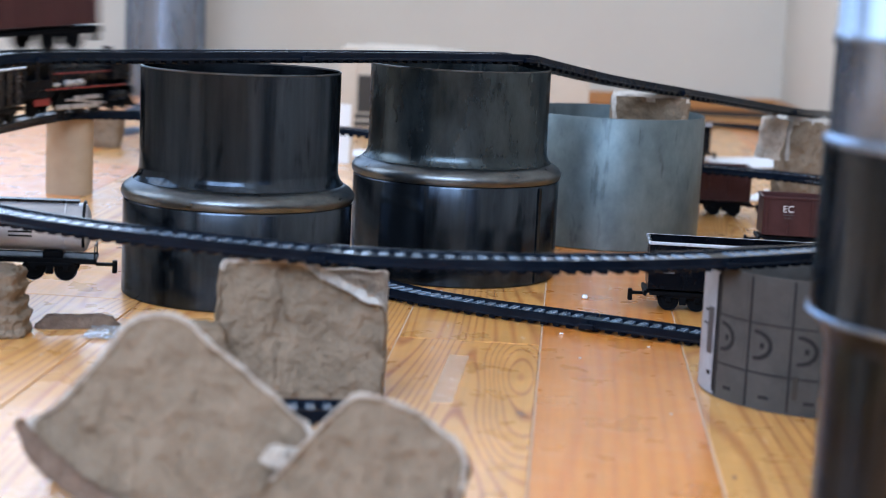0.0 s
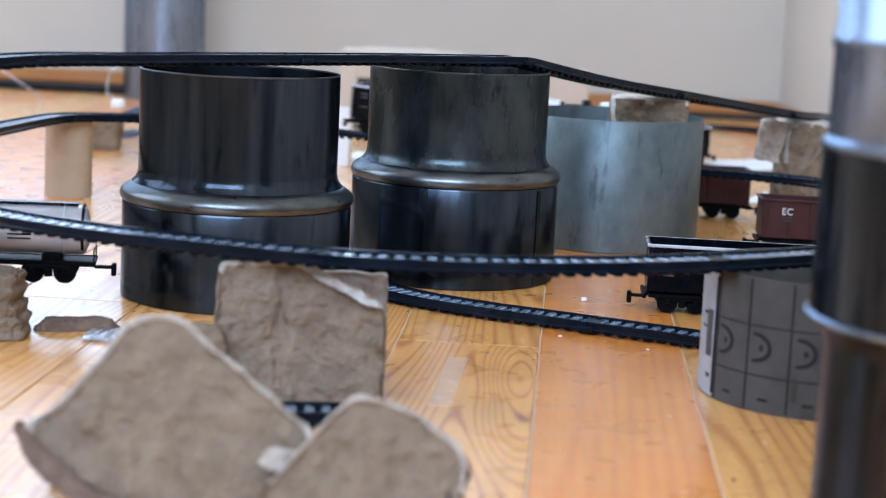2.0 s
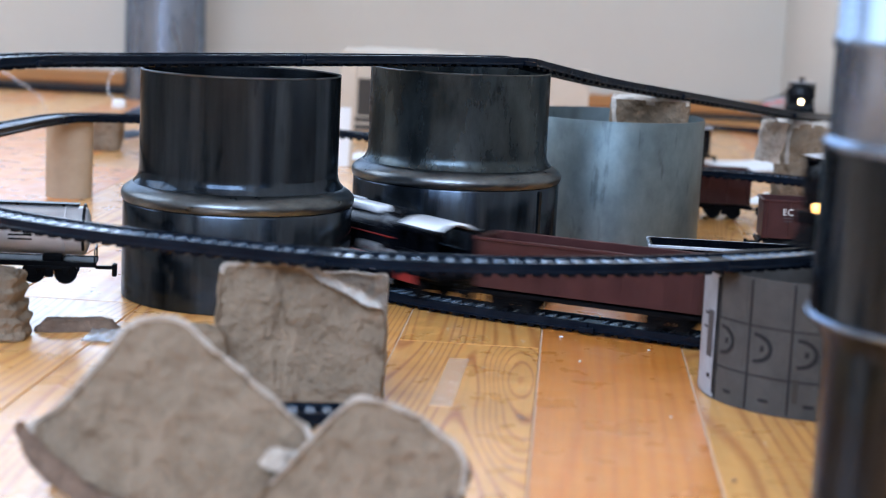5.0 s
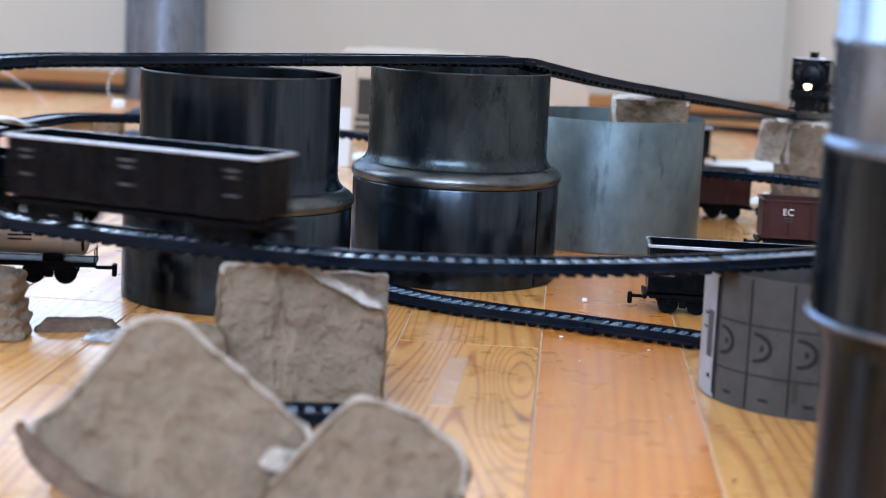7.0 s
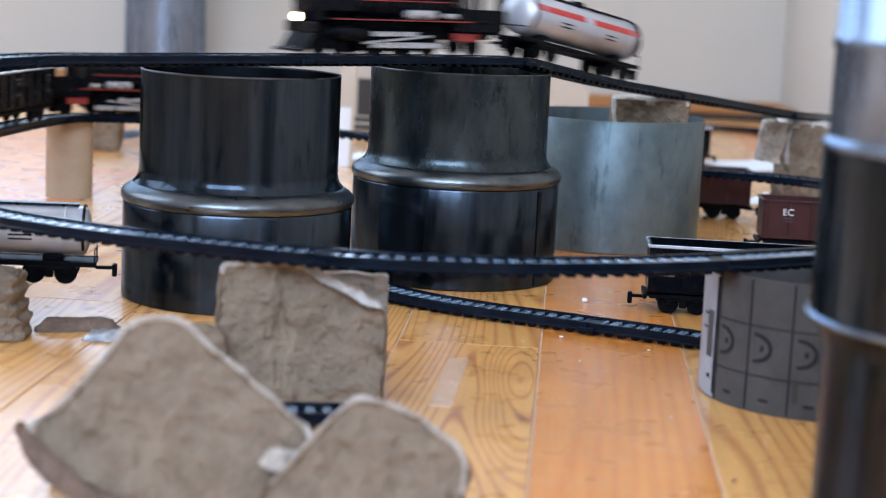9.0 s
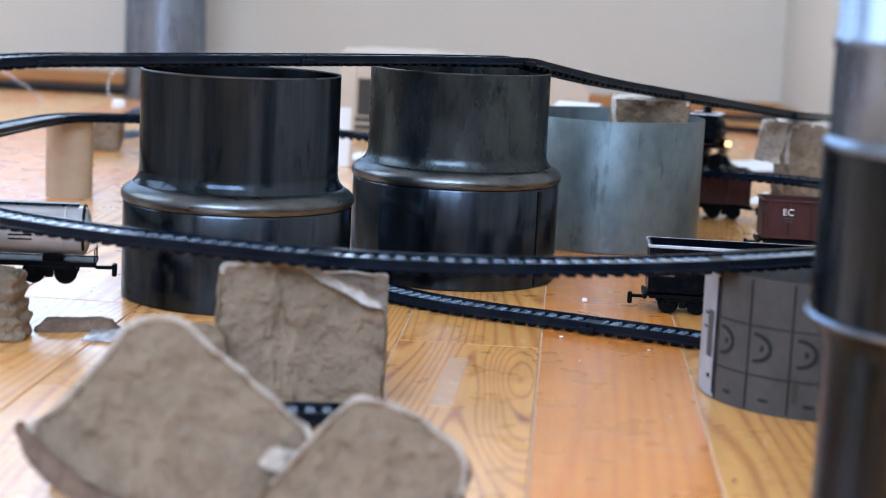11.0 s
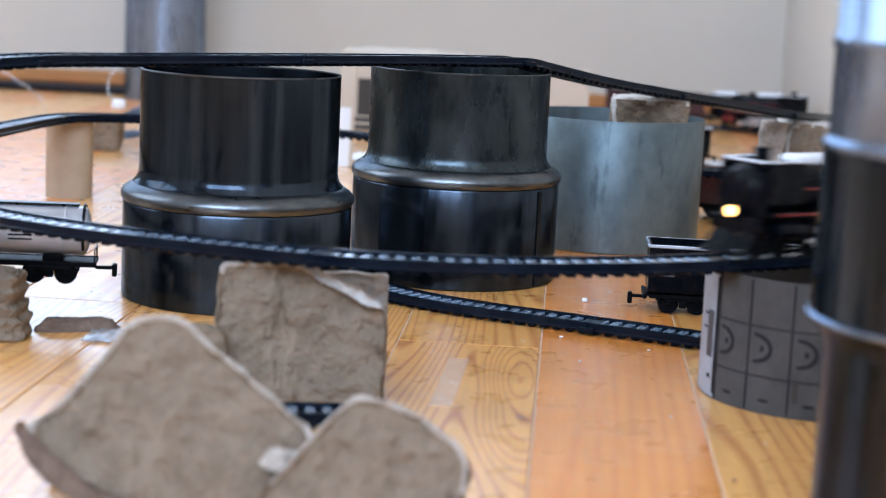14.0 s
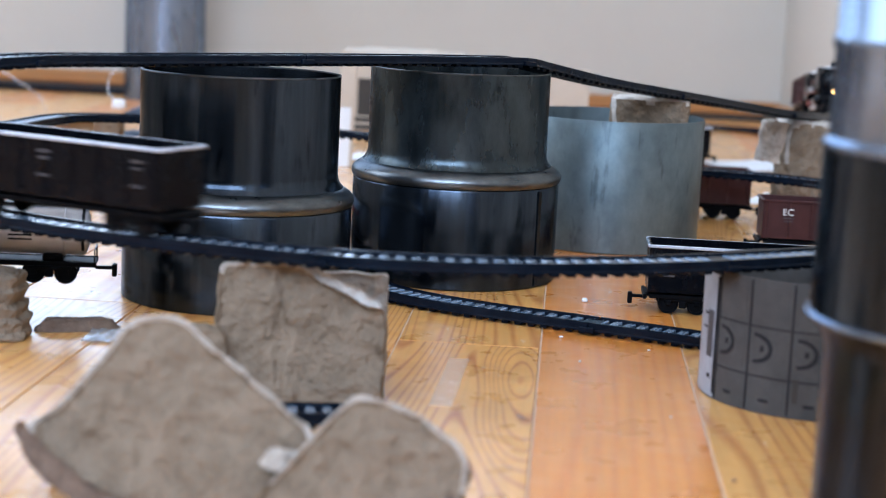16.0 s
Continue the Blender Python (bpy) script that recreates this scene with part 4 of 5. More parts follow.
def tank_wagon(name, label, at, length=0.150):
    """A silver tank wagon with red stripes on its sides, a dome, a walkway and two bogies."""
    t = thing(name, label, "toy tank wagon", "silver toy tank wagons", at=at)
    L, R, zc = length - 0.014, 0.0150, 0.0312
    e = L / 2
    tank = part("tank", lathebm([(0.0, -e - 0.0030), (R * 0.6, -e - 0.0024), (R * 0.9, -e - 0.0008), (R, -e + 0.0014), (R, e - 0.0014), (R * 0.9, e + 0.0008), (R * 0.6, e + 0.0024), (0.0, e + 0.0030)], 40, "x", (0, 0, zc)), SILVER, t, smooth=True)

    def band(bm, x0, x1, a0, a1, lift):
        cols = []
        for k in range(5):
            a = radians(a0 + (a1 - a0) * k / 4)
            cols.append([bm.verts.new((x, rr * math.cos(a), zc + rr * math.sin(a))) for x, rr in ((x0, R - 0.0002), (x0, R + lift), (x1, R + lift), (x1, R - 0.0002))])
        for a, b in zip(cols, cols[1:]):
            for i in range(4):
                bm.faces.new((a[i], a[(i + 1) % 4], b[(i + 1) % 4], b[i]))
        bm.faces.new(cols[0])
        bm.faces.new(cols[-1])

    for flip in (0, 1):
        for x0, x1 in ((-e + 0.004, -0.006), (0.006, e - 0.004)):
            bm = bmesh.new()
            band(bm, x0, x1, *((12, 30) if not flip else (168, 150)), 0.00015)
            part("red_stripe", bm, REDP, tank, "red painted stripe")
        for x in (-0.030, 0.030):
            for a in (-4, -14):
                bm = bmesh.new()
                band(bm, x - 0.007, x + 0.007, *((a, a - 4) if not flip else (180 - a, 184 - a)), 0.0001)
                part("lettering_bar", bm, BLACKM, tank, "small dark unreadable print")
    for x in (-e + 0.012, 0.0, e - 0.012):
        part("tank_band", lathebm([(R + 0.0003, -0.0007), (R + 0.0006, -0.0004), (R + 0.0006, 0.0004), (R + 0.0003, 0.0007)], 40, "x", (x, 0, zc)), SILVER, tank, smooth=True)
    part("dome", lathebm([(0.0062, 0.0), (0.0062, 0.0034), (0.0054, 0.0044), (0.0, 0.0050)], 24, "z", (0, 0, zc + R - 0.0008)), BLACKP, t, "black filler dome", smooth=True)
    bm = bmesh.new()
    box(bm, (0, 0, zc + R + 0.0010), (L * 0.94, 0.0085, 0.0010), 0.0002)
    for x in (-e * 0.8, -e * 0.4, e * 0.4, e * 0.8):
        box(bm, (x, 0, zc + R + 0.0002), (0.002, 0.006, 0.0014))
    part("walkway", bm, BLACKP, t, "black walkway on top")
    for way in (1, -1):
        bm = bmesh.new()
        x = way * (e - 0.001)
        pts = [(x, R * 1.06 * math.cos(radians(a)), zc + R * 1.06 * math.sin(radians(a))) for a in range(-40, 221, 20)]
        tube(bm, pts, 0.0009, 6)
        part("end_hoop", bm, BLACKP, t)
        bm = bmesh.new()
        for y in (-0.012, 0.012):
            tube(bm, [(way * (e + 0.006), y, 0.013), (way * (e + 0.006), y, 0.021)], 0.0005, 5)
        tube(bm, [(way * (e + 0.006), -0.012, 0.021), (way * (e + 0.006), 0.012, 0.021)], 0.0005, 5)
        part("handrail", bm, BLACKP, t)
    bm = bmesh.new()
    box(bm, (0, 0, 0.0122), (length, 0.020, 0.0024), 0.0005)
    for x in (-L * 0.36, L * 0.36):
        box(bm, (x, 0, 0.0150), (0.012, 0.020, 0.0060), 0.001)
    for side in (1, -1):
        box(bm, (0, side * 0.0125, 0.0122), (length, 0.0016, 0.0030), 0.0004)
    part("underframe", bm, BLACKM, t)
    for x in (-L * 0.35, L * 0.35):
        bogie(t, x)
    for way in (1, -1):
        coupling(t, way * length / 2, way)
    return t


def locomotive(name, label, lamp, at):
    """A black streamlined toy steam locomotive: boiler, smokebox, cab, domes, driving gear and a lit headlight."""
    t = thing(name, label, "toy locomotive", "black toy steam locomotives", at=at)
    zc, R = 0.0330, 0.0142
    boiler = part("boiler", lathebm([(R, -0.026), (R, 0.052), (R * 0.985, 0.0525)], 40, "x", (0, 0, zc)), BLACKP, t, smooth=True)
    sm = part("smokebox", lathebm([(R * 1.04, 0.050), (R * 1.06, 0.052), (R * 1.06, 0.066), (R * 0.98, 0.0685), (R * 0.72, 0.0700), (R * 0.30, 0.0708), (0.0, 0.0710)], 40, "x", (0, 0, zc)), BLACKP, t, smooth=True)
    # smoke deflector wings and the shroud over the smokebox
    for side in (1, -1):
        plate = part("smoke_deflector", boxbm((0.056, side * 0.0160, zc + 0.005), (0.024, 0.0014, 0.021), 0.0005), BLACKP, t)
        part("top_edge", boxbm((0.056, side * 0.0160, zc + 0.0158), (0.022, 0.0018, 0.0010), 0.0003), LOCOSHINE, plate, "top edge with a painted pale highlight")
    part("shroud", boxbm((0.0600, 0, zc + 0.0135), (0.0150, 0.0300, 0.0030), 0.0010), BLACKP, t, "black shroud over the smokebox")
    part("shroud_edge", boxbm((0.0668, 0, zc + 0.0154), (0.0030, 0.0260, 0.0012), 0.0004), LOCOSHINE, t, "front edge of the shroud with a painted pale highlight")
    part("front_plate", boxbm((0.0672, 0, zc - 0.001), (0.0030, 0.0300, 0.0230), 0.0010), BLACKM, t, "matt black front plate")
    part("door_ring", lathebm([(0.0105, 0.0685), (0.0112, 0.0700), (0.0100, 0.0712), (0.0092, 0.0700)], 32, "x", (0, 0, zc), closed=True), BLACKP, t, smooth=True)
    # small pale blocks added as highlights on top of the smokebox
    for side in (1, -1):
        part("smokebox_glint", boxbm((0.0470, side * 0.0085, zc + 0.0118), (0.0080, 0.0050, 0.0024), 0.0008), LOCOSHINE, t, "small pale block as a painted smokebox highlight")
    part("chimney", lathebm([(0.0046, 0.0), (0.0040, 0.002), (0.0038, 0.0075), (0.0046, 0.0090), (0.0032, 0.0090), (0.0030, 0.004), (0.0, 0.004)], 24, "z", (0.0575, 0, zc + R - 0.0015)), BLACKP, t, smooth=True)
    bm = boxbm((0.022, 0, zc + R + 0.0010), (0.036, 0.0130, 0.0058), 0.0024, seg=3)
    part("sand_dome", bm, LOCOSHINE, t, "dome casing with its highlight painted pale", smooth=True)
    part("steam_dome", lathebm([(0.0040, 0.0), (0.0038, 0.0040), (0.0026, 0.0056), (0.0, 0.0060)], 20, "z", (-0.008, 0, zc + R - 0.001)), BLACKP, t, smooth=True)
    # boiler rings
    for x in (-0.018, -0.002, 0.040):
        part("boiler_band", lathebm([(R + 0.0001, -0.0007), (R + 0.0005, -0.0004), (R + 0.0005, 0.0004), (R + 0.0001, 0.0007)], 40, "x", (x, 0, zc)), BLACKP, boiler, smooth=True)
    # cab with side windows
    for side in (1, -1):
        xs, zs = (-0.063, -0.057, -0.046, -0.042, -0.031, -0.027), (0.0165, 0.0310, 0.0425, 0.0450)
        bm = bmesh.new()
        v = {(i, j): bm.verts.new((x, side * 0.0170, z)) for i, x in enumerate(xs) for j, z in enumerate(zs)}
        for i in range(5):
            for j in range(3):
                if not (j == 1 and i in (1, 3)):
                    bm.faces.new((v[i, j], v[i + 1, j], v[i + 1, j + 1], v[i, j + 1]))
        r = bmesh.ops.extrude_face_region(bm, geom=bm.faces[:])
        for q in r["geom"]:
            if isinstance(q, bmesh.types.BMVert):
                q.co.y -= side * 0.0013
        part("cab_side", bm, BLACKP, t)
    part("cab_front", boxbm((-0.0266, 0, 0.0310), (0.0012, 0.0310, 0.0280), 0.0003), BLACKP, t)
    part("cab_rear", boxbm((-0.0640, 0, 0.0235), (0.0012, 0.0330, 0.0130), 0.0003), BLACKP, t)
    bm = bmesh.new()
    cols = []
    for k in range(9):
        a = radians(48 + 84 * k / 8)
        y, z = 0.0225 * math.cos(a), 0.0303 + 0.0200 * math.sin(a)
        cols.append([bm.verts.new((x, y, z + dz)) for x, dz in ((-0.0640, -0.0012), (-0.0630, 0), (-0.0300, 0), (-0.0285, -0.0012))])
    for a, b in zip(cols, cols[1:]):
        for i in range(4):
            bm.faces.new((a[i], a[(i + 1) % 4], b[(i + 1) % 4], b[i]))
    bm.faces.new(cols[0])
    bm.faces.new(cols[-1])
    # the roof of the black cab is pale to carry its highlight
    part("cab_roof", bm, LOCOSHINE, t, "cab roof with its highlight painted pale", smooth=True)
    # black eaves under the pale roof panel
    for side in (1, -1):
        part("eave", boxbm((-0.0455, side * 0.0158, 0.0448), (0.0440, 0.0036, 0.0022), 0.0008), BLACKP, t)
    # running boards with red lining
    bm = bmesh.new()
    for side in (1, -1):
        box(bm, (0.004, side * 0.0150, 0.0228), (0.122, 0.0056, 0.0016), 0.0004)
    part("running_board", bm, BLACKP, t)
    for side in (1, -1):
        part("red_lining", boxbm((0.012, side * 0.0180, 0.0228), (0.098, 0.0005, 0.0008)), DULLRED, t, "thin red lining")
        part("red_lining", boxbm((0.012, side * (R + 0.0001), zc + 0.0020), (0.070, 0.0010, 0.0007)), DULLRED, t, "thin red lining")
        part("side_plate", boxbm((-0.001, side * 0.0158, 0.0268), (0.023, 0.0032, 0.0062), 0.0022, seg=2), CHROME, t, "pale side casting")
        part("side_plate", boxbm((-0.0225, side * 0.0160, 0.0260), (0.010, 0.0028, 0.0040), 0.0014, seg=2), CHROME, t, "pale side casting")
        part("cylinder", lathebm([(0.0, -0.010), (0.0044, -0.0095), (0.0048, -0.008), (0.0048, 0.008), (0.0044, 0.0095), (0.0, 0.010)], 20, "x", (0.050, side * 0.0142, 0.0140)), BLACKP, t, smooth=True)
        bm = bmesh.new()
        box(bm, (0.006, side * 0.0136, 0.0068), (0.052, 0.0014, 0.0040), 0.0005)
        box(bm, (0.014, side * 0.0142, 0.0105), (0.048, 0.0012, 0.0018), 0.0004, Matrix.Rotation(radians(6), 4, "Y"))
        box(bm, (0.016, side * 0.0146, 0.0140), (0.032, 0.0014, 0.0034), 0.0004)
        part("driving_rod", bm, CHROME, t, "silvery driving rods", smooth=False)
        for x in (-0.010, 0.010, 0.030):
            add_wheel(DRIVER, "driving_wheel", t, x, side * 0.0106, 0.0098)
        for x in (0.052, 0.066):
            add_wheel(WHEEL, "leading_wheel", t, x, side * 0.0104, 0.0070)
        add_wheel(WHEEL, "trailing_wheel", t, -0.044, side * 0.0104, 0.0070)
        part("firebox_panel", boxbm((-0.036, side * 0.0140, 0.0125), (0.018, 0.0016, 0.0060), 0.0006), DULLRED, t, "red painted firebox side")
    bm = bmesh.new()
    box(bm, (0.0, 0, 0.0165), (0.120, 0.0170, 0.0110), 0.001)
    box(bm, (-0.050, 0, 0.0170), (0.030, 0.0300, 0.0050), 0.001)
    part("underframe", bm, BLACKM, t)
    # buffer beam and cowcatcher
    part("buffer_beam", boxbm((0.0715, 0, 0.0170), (0.0030, 0.0320, 0.0070), 0.0006), BLACKP, t)
    cow = part("cowcatcher", boxbm((0.0800, 0, 0.0030), (0.0022, 0.0290, 0.0020), 0.0004), BLACKP, t)
    for k in range(-4, 5):
        part("slat", boxbm((0.0775 - abs(k) * 0.0008, k * 0.0032, 0.0080), (0.0016, 0.0016, 0.0125), 0.0003, Matrix.Rotation(radians(-32), 4, "Y")), BLACKP, cow)
    lamp_ob = part("headlight", lathebm([(0.0036, -0.006), (0.0038, 0.0), (0.0034, 0.001)], 20, "x", (0.0735, 0, 0.0232)), BLACKP, t, smooth=True)
    part("lens", lathebm([(0.0027, 0.0), (0.0026, 0.0012), (0.0020, 0.0018), (0.0011, 0.0022), (0.0, 0.0024)], 20, "x", (0.0745, 0, 0.0232)), lamp, lamp_ob, "glowing headlight lens", smooth=True)
    bm = bmesh.new()
    for side in (1, -1):
        tube(bm, [(-0.022, side * 0.0152, zc + 0.0065), (0.046, side * 0.0152, zc + 0.0065)], 0.00045, 6)
    part("handrail", bm, BLACKM, t)
    coupling(t, -0.066, -1)
    # final proportions of the body
    for o in t.children_recursive:
        if "wheel" in o.name:
            o.location.x *= 1.17
        else:
            for v in o.data.vertices:
                v.co = Vector((v.co.x * 1.17, v.co.y * 1.06, v.co.z * 1.045))
    return t


loco_inner = locomotive("toy_locomotive", "black toy steam locomotive with lit headlight on the inner loop", LAMP_AMBER, inner.seat(0.5))
wagon_inner = gondola("toy_open_wagon", "black open toy wagon running behind the locomotive", BLACKP, inner.seat(0.7))
loco_tank = locomotive("toy_locomotive", "black toy steam locomotive pulling the silver tank wagon", LAMP, outer.seat(5.0))
wagon_tank = tank_wagon("toy_tank_wagon", "silver toy tank wagon with red side stripes, running", outer.seat(4.8), length=0.158)
loco_goods = locomotive("toy_locomotive", "black toy steam locomotive pulling the maroon wagon", LAMP_AMBER, outer.seat(3.0))
wagon_goods = gondola("toy_open_wagon", "maroon open toy wagon running behind the locomotive", MAROON, outer.seat(2.8), marks=False)

# wagons parked on the floor
gondola("toy_open_wagon", "black open toy wagon parked on the floorboards", BLACKP, pose(0.2130, 1.150, 0, 0, 0, -3.5))
tank_wagon("toy_tank_wagon", "silver toy tank wagon parked on the floorboards", pose(-0.2850, 1.035, 0.0218, 0, 0.5, 8))


# ---------- parked wagons, papers, boxes and cables ----------
def small_things():
    ec = gondola("toy_open_wagon", "maroon open toy wagon with white letters parked on the floor", MAROON, pose(0.3370, 1.430, 0, 0, 0, -3), marks=False)
    body = [o for o in ec.children if o.name.startswith("body")][0]
    cu = bpy.data.curves.new("letters", "FONT")
    cu.body, cu.size, cu.extrude, cu.align_x = "EC", 0.0078, 0.0002, "CENTER"
    tmp = bpy.data.objects.new("letters", cu)
    scene.collection.objects.link(tmp)
    me = bpy.data.meshes.new_from_object(tmp.evaluated_get(bpy.context.evaluated_depsgraph_get()))
    bpy.data.objects.remove(tmp)
    me.materials.clear()
    me.materials.append(WHITEP)
    let = new("lettering", me)
    let.parent = body
    let.matrix_basis = pose(-0.0545, -0.0188, 0.0345, 90, 0, 0)
    let["label"] = "white letters"
    bm = bmesh.new()
    box(bm, (-0.0545, -0.0190, 0.0322), (0.0085, 0.0004, 0.0007))
    box(bm, (-0.0540, -0.0190, 0.0297), (0.007, 0.0004, 0.0006))
    part("lettering_bars", bm, GREYPRINT, body, "small pale unreadable print")
    gondola("toy_open_wagon", "maroon open toy wagon parked behind the galvanised drum", MAROON, pose(0.2125, 1.646, 0, 0, 0, -1), marks=False)
    gondola("toy_open_wagon", "black open toy wagon standing far behind the drum", BLACKP, pose(0.2440, 2.130, 0, 0, 0, 4), marks=False)

    def sheet(label, at, w, d, bend, seed):
        t = thing("paper_sheet", label, "paper", "loose white papers", at=at)
        bm = bmesh.new()
        n = 12
        top = [[bm.verts.new(((i / n - 0.5) * w, (j / n - 0.5) * d, 0.0012 + bend * (i / n) ** 2 + 0.0015 * max(0, noise.noise(Vector((i * 0.5, j * 0.5, seed)))))) for j in range(n + 1)] for i in range(n + 1)]
        bot = [[bm.verts.new(v.co - Vector((0, 0, 0.0006))) for v in r] for r in top]
        for i in range(n):
            for j in range(n):
                bm.faces.new((top[i][j], top[i + 1][j], top[i + 1][j + 1], top[i][j + 1]))
                bm.faces.new((bot[i][j], bot[i][j + 1], bot[i + 1][j + 1], bot[i + 1][j]))
        edge = [(i, 0) for i in range(n)] + [(n, j) for j in range(n)] + [(i, n) for i in range(n, 0, -1)] + [(0, j) for j in range(n, 0, -1)]
        for (a, b), (c, d2) in zip(edge, edge[1:] + edge[:1]):
            bm.faces.new((top[a][b], bot[a][b], bot[c][d2], top[c][d2]))
        part("sheet", bm, PAPER, t, smooth=True)

    sheet("white paper sheet lying on the boards by the pillar", pose(0.365, 2.12, 0.0, 0, 0, 6), 0.085, 0.11, 0.004, 1)
    sheet("white paper sheet lying behind the stovepipes", pose(-0.085, 2.02, 0.0, 0, 0, -8), 0.06, 0.08, 0.006, 2)
    sheet("small white paper scrap beside the maroon wagon", pose(0.322, 1.77, 0.0, 0, 0, 20), 0.030, 0.03, 0.008, 3)
    # pale pulp bit added where light catches the carton's inner edge
    pulp_block("lit_carton_bit", "pale pulp bit added as the lit inner edge between the egg cartons", pose(-0.0586, 0.6589, 0.0214, 0, 20, 30), (0.017, 0.011), (0.012, 0.007), 0.007, 70, corner=0.002, material=PULPEDGE, thick=0.001)

    # boxes behind the pipes
    t = thing("cardboard_box", "pale cardboard box with a dark window near the wall", "box", at=pose(-0.065, 2.40, 0, 0, 0, 2))
    part("carcass", boxbm((0, 0, 0.054), (0.165, 0.10, 0.108), 0.002), CARD, t)
    part("dark_window", boxbm((-0.043, -0.0507, 0.047), (0.038, 0.002, 0.050), 0.0008), DARK, t, "black opening")
    for z in (0.0165, 0.0065):
        part("strip", boxbm((-0.043, -0.0507, z), (0.046, 0.002, 0.006), 0.0005), DARK, t, "dark printed strip")
    part("flap", boxbm((-0.005, -0.01, 0.1085), (0.10, 0.07, 0.0022), 0.0008, Matrix.Rotation(radians(3), 4, "X")), CARD, t, "lifted lid flap")
    t = thing("carton_strip", "narrow pale carton strip standing behind the stovepipes", "carton", at=pose(-0.1150, 1.92, 0, 0, 0.8, 4))
    part("strip", boxbm((0, 0, 0.064), (0.019, 0.008, 0.128), 0.001), CARD, t)
    part("white_foot", boxbm((-0.002, -0.0046, 0.033), (0.0150, 0.0012, 0.066), 0.0004), PAPER, t, "white lower label")
    t = thing("carton_board", "pale carton board standing behind the drum", "carton", at=pose(0.132, 1.98, 0, 0, 0, 3))
    part("board", boxbm((0, 0, 0.058), (0.050, 0.012, 0.116), 0.001), CARD, t)

    t = thing("black_canister", "small black canister standing beside the drum", "canister", at=pose(0.262, 1.86, 0))
    part("can", lathebm([(0.0, 0.0), (0.013, 0.0), (0.014, 0.001), (0.014, 0.054), (0.012, 0.058), (0.0, 0.059)], 32), BLACKM, t, smooth=True)

    # cable coil with a white plug
    t = thing("cable_coil", "coiled blue-grey cable with white plug on the floor", "cable", at=pose(-0.372, 2.10, 0))
    bm = bmesh.new()
    pts = [(0.030 * math.cos(a) * (1 + 0.1 * math.sin(3 * a)), 0.030 * math.sin(a), 0.020 + 0.016 * math.sin(a + 0.6) + 0.0022 * a / 6) for a in [k * 0.25 for k in range(70)]]
    tube(bm, [(x, y, max(0.003, z)) for x, y, z in pts], 0.0028, 8)
    part("cable", bm, CABLE, t, smooth=True)
    part("plug", boxbm((-0.028, 0.0, 0.042), (0.016, 0.012, 0.011), 0.003, seg=2), PAPER, t, "white plug", smooth=True)
    for lab, pts in (("thin clear thread hanging before the skirting", [(-0.66, 2.35, 0.10), (-0.60, 2.33, 0.06), (-0.545, 2.31, 0.03), (-0.53, 2.30, 0.0015)]), ("thin clear thread rising from the cable", [(-0.405, 2.10, 0.045), (-0.416, 2.11, 0.055), (-0.417, 2.12, 0.07), (-0.41, 2.13, 0.085)])):
        t = thing("clear_thread", lab, "thread")
        bm = bmesh.new()
        tube(bm, pts, 0.0008, 6)
        part("strand", bm, CLEAR, t, smooth=True)

    # crumpled film and crumbs
    t = thing("plastic_film", "crumpled clear plastic film on the boards", "plastic film", at=pose(-0.1935, 0.985, 0))
    bm = bmesh.new()
    g = [[bm.verts.new(((i / 9 - 0.5) * 0.020, (j / 9 - 0.5) * 0.034, 0.0012 + 0.002 * abs(noise.noise(Vector((i * 0.55, j * 0.55, 5)))))) for j in range(10)] for i in range(10)]
    for i in range(9):
        for j in range(9):
            bm.faces.new((g[i][j], g[i + 1][j], g[i + 1][j + 1], g[i][j + 1]))
    r = bmesh.ops.extrude_face_region(bm, geom=bm.faces[:])
    for v in r["geom"]:
        if isinstance(v, bmesh.types.BMVert):
            v.co.z -= 0.0005
    part("film", bm, CLEAR, t)
    rnd = random.Random(2)
    for x, y, s in ((0.0985, 1.170, 0.0040), (0.000, 1.168, 0.0016), (0.075, 1.046, 0.0016), (0.126, 1.02, 0.0012), (0.082, 0.98, 0.0012), (0.12, 0.86, 0.0010)):
        bm = bmesh.new()
        box(bm, (0, 0, s * 0.3), (s * 1.6, s, s * 0.6), s * 0.2)
        t = thing("crumb", "tiny pale paper crumb on the boards", "crumb", "pale crumbs", at=pose(x, y, 0, 0, 0, rnd.uniform(0, 90)))
        part("flake", bm, PAPER, t)


small_things()


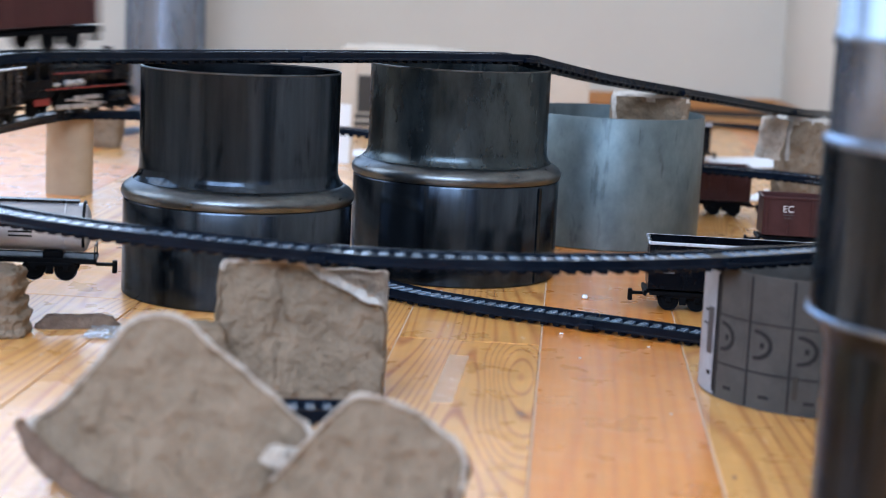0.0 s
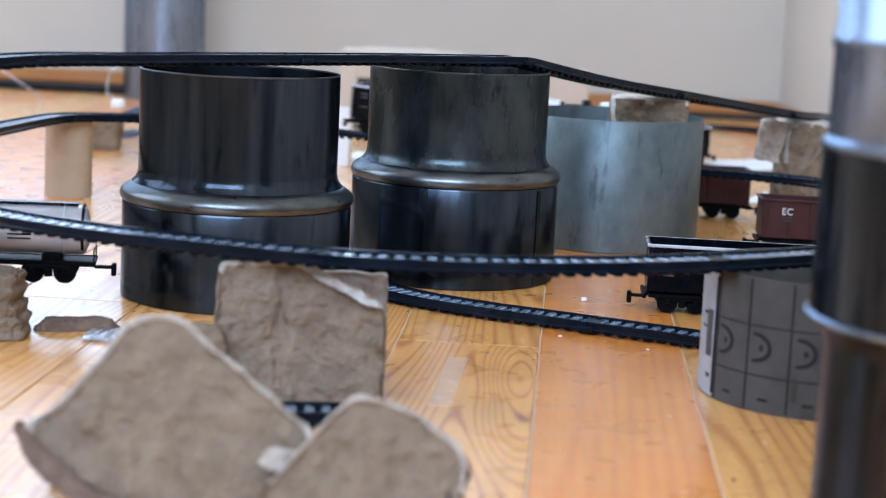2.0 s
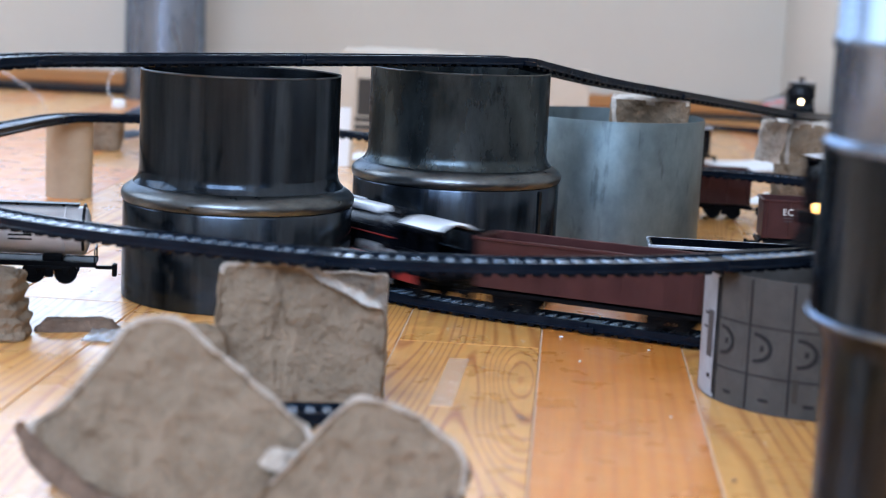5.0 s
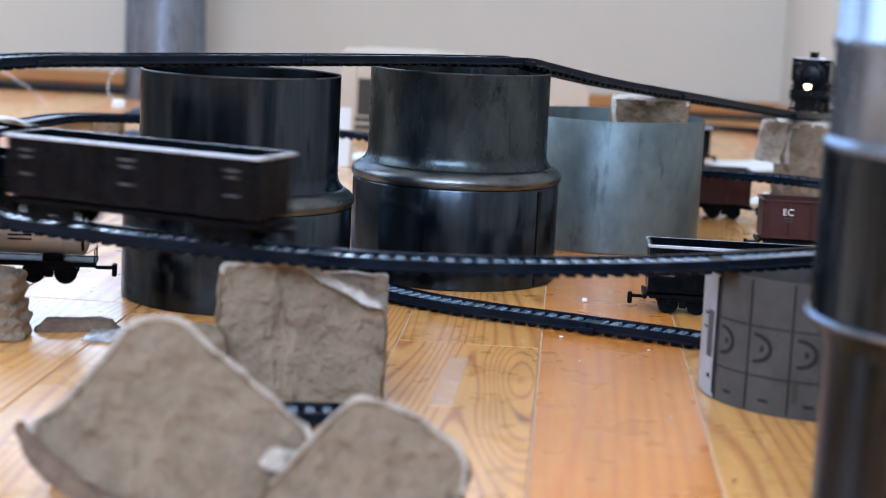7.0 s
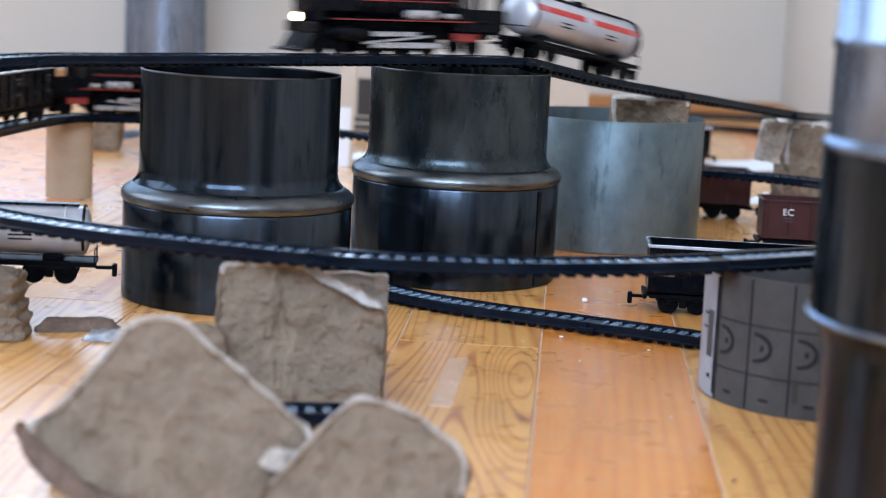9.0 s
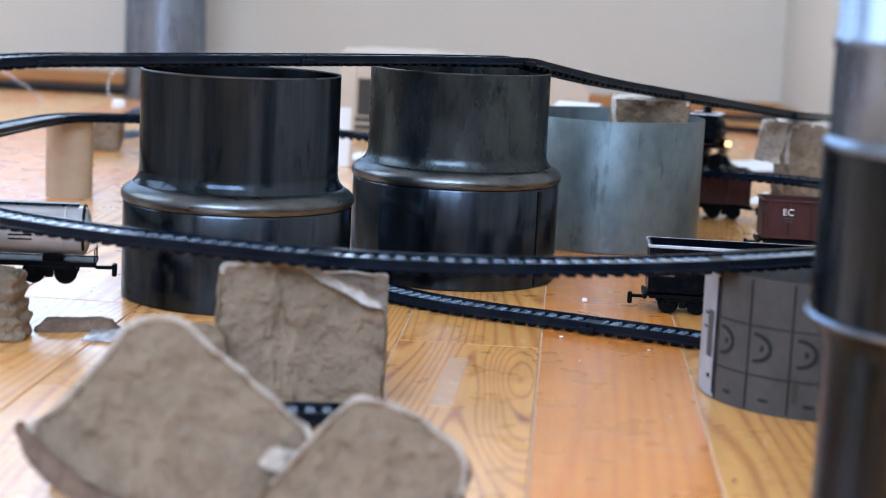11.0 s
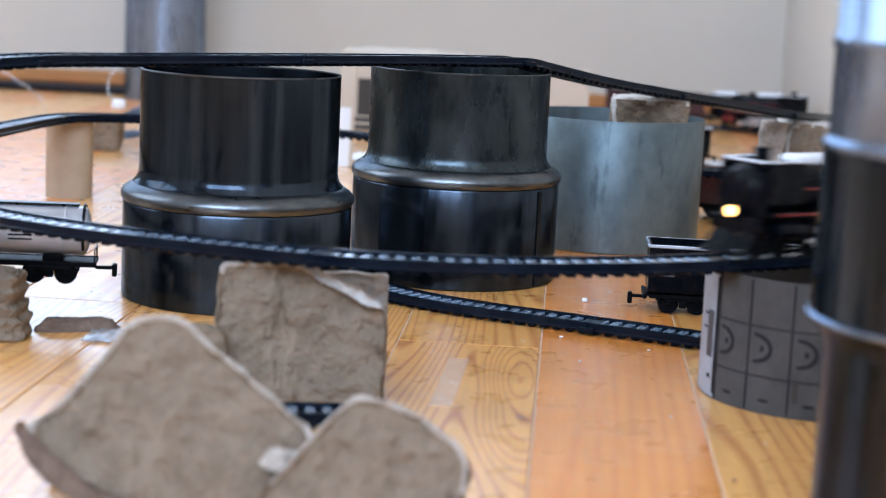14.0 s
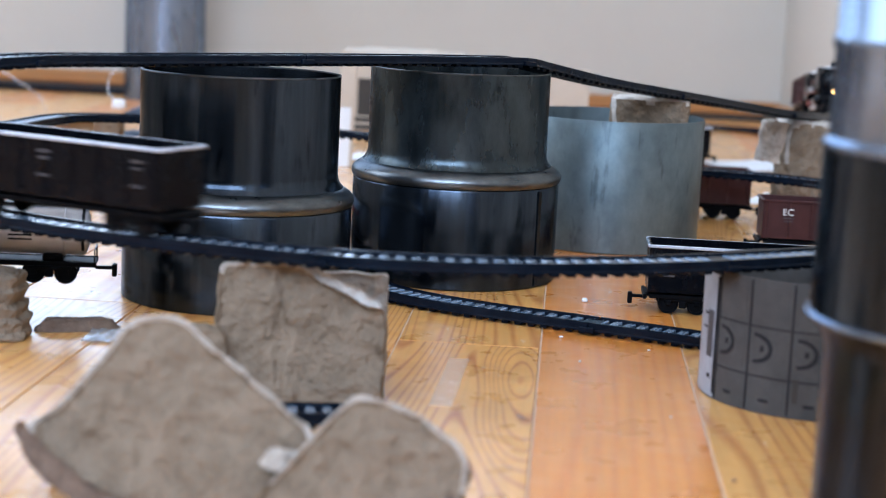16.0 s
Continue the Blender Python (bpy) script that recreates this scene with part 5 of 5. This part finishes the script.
# ---------- running ----------
def motions():
    gap = 0.1645
    INNER_RUN = [(2.2, 1.240), (2.6, 1.326), (3.42, 1.554), (3.7, 1.624), (5.21, 2.063), (5.61, 2.194), (6.01, 2.319), (6.41, 2.443), (6.7, 2.543), (7.1, 2.652), (7.5, 2.752), (7.8, 2.849), (8.3, 3.077), (8.6, 3.152), (8.9, 3.244), (10.1, 3.589), (10.6, 3.723)]
    OUTER_RUN = [(3.2, 4.755), (3.5, 4.792), (3.7, 4.825), (4.1, 4.907), (6.4, 5.655), (6.8, 5.790), (7.0, 5.866), (7.2, 5.944), (7.6, 6.085), (7.9, 6.176), (8.3, 6.300), (8.5, 6.367), (8.7, 6.424), (8.9, 6.484), (9.0, 6.528), (9.2, 6.617), (10.2, 7.027), (14.25, 8.964), (14.5, 9.018), (14.6, 9.050), (15.4, 9.351), (15.6, 9.424), (15.8, 9.503), (16.0, 9.600)]

    def spread(table, period, length, t):
        k = math.floor((t - table[0][0]) / period)
        u = t - k * period
        ts = [a for a, b in table] + [table[0][0] + period]
        ss = [b for a, b in table] + [table[0][1] + length]
        # smooth monotone interpolation
        n = len(ts)
        i = max(0, min(n - 2, sum(1 for a in ts if a <= u) - 1))
        sl = [(ss[j + 1] - ss[j]) / (ts[j + 1] - ts[j]) for j in range(n - 1)]
        def tang(j):
            a, b = sl[(j - 1) % (n - 1)], sl[j % (n - 1)]
            return 2 * a * b / (a + b) if a + b > 0 else 0.0
        h = ts[i + 1] - ts[i]
        x = (u - ts[i]) / h
        d0, d1 = tang(i), tang(i + 1)
        return k * length + (2 * x**3 - 3 * x**2 + 1) * ss[i] + (x**3 - 2 * x**2 + x) * h * d0 + (-2 * x**3 + 3 * x**2) * ss[i + 1] + (x**3 - x**2) * h * d1

    times = [round(0.1 * k, 2) for k in range(161)]
    back = inner.length
    # the inner train runs against the order of its line's points
    def inner_pose(s, half):
        a, b = inner.at(-(s - half)), inner.at(-(s + half))
        x = (b - a).normalized()
        y = Vector((0, 0, 1)).cross(x).normalized()
        z = x.cross(y)
        p = (a + b) / 2
        return Matrix(((x.x, y.x, z.x, p.x), (x.y, y.y, z.y, p.y), (x.z, y.z, z.z, p.z), (0, 0, 0, 1)))

    run = [(t, spread(INNER_RUN, 8.80, back, t)) for t in times]
    walk(loco_inner, [(t, inner_pose(s, 0.040)) for t, s in run])
    walk(wagon_inner, [(t, inner_pose(s - gap, 0.045)) for t, s in run])
    run = [(t, spread(OUTER_RUN, 20.0, outer.length, t)) for t in times]
    walk(loco_tank, [(t, outer.seat(s, 0.040)) for t, s in run])
    walk(wagon_tank, [(t, outer.seat(s - gap, 0.045)) for t, s in run])
    run = [(t, spread(OUTER_RUN, 20.0, outer.length, t + 10.2)) for t in times]
    walk(loco_goods, [(t, outer.seat(s, 0.040)) for t, s in run])
    walk(wagon_goods, [(t, outer.seat(s - gap, 0.045)) for t, s in run])


motions()
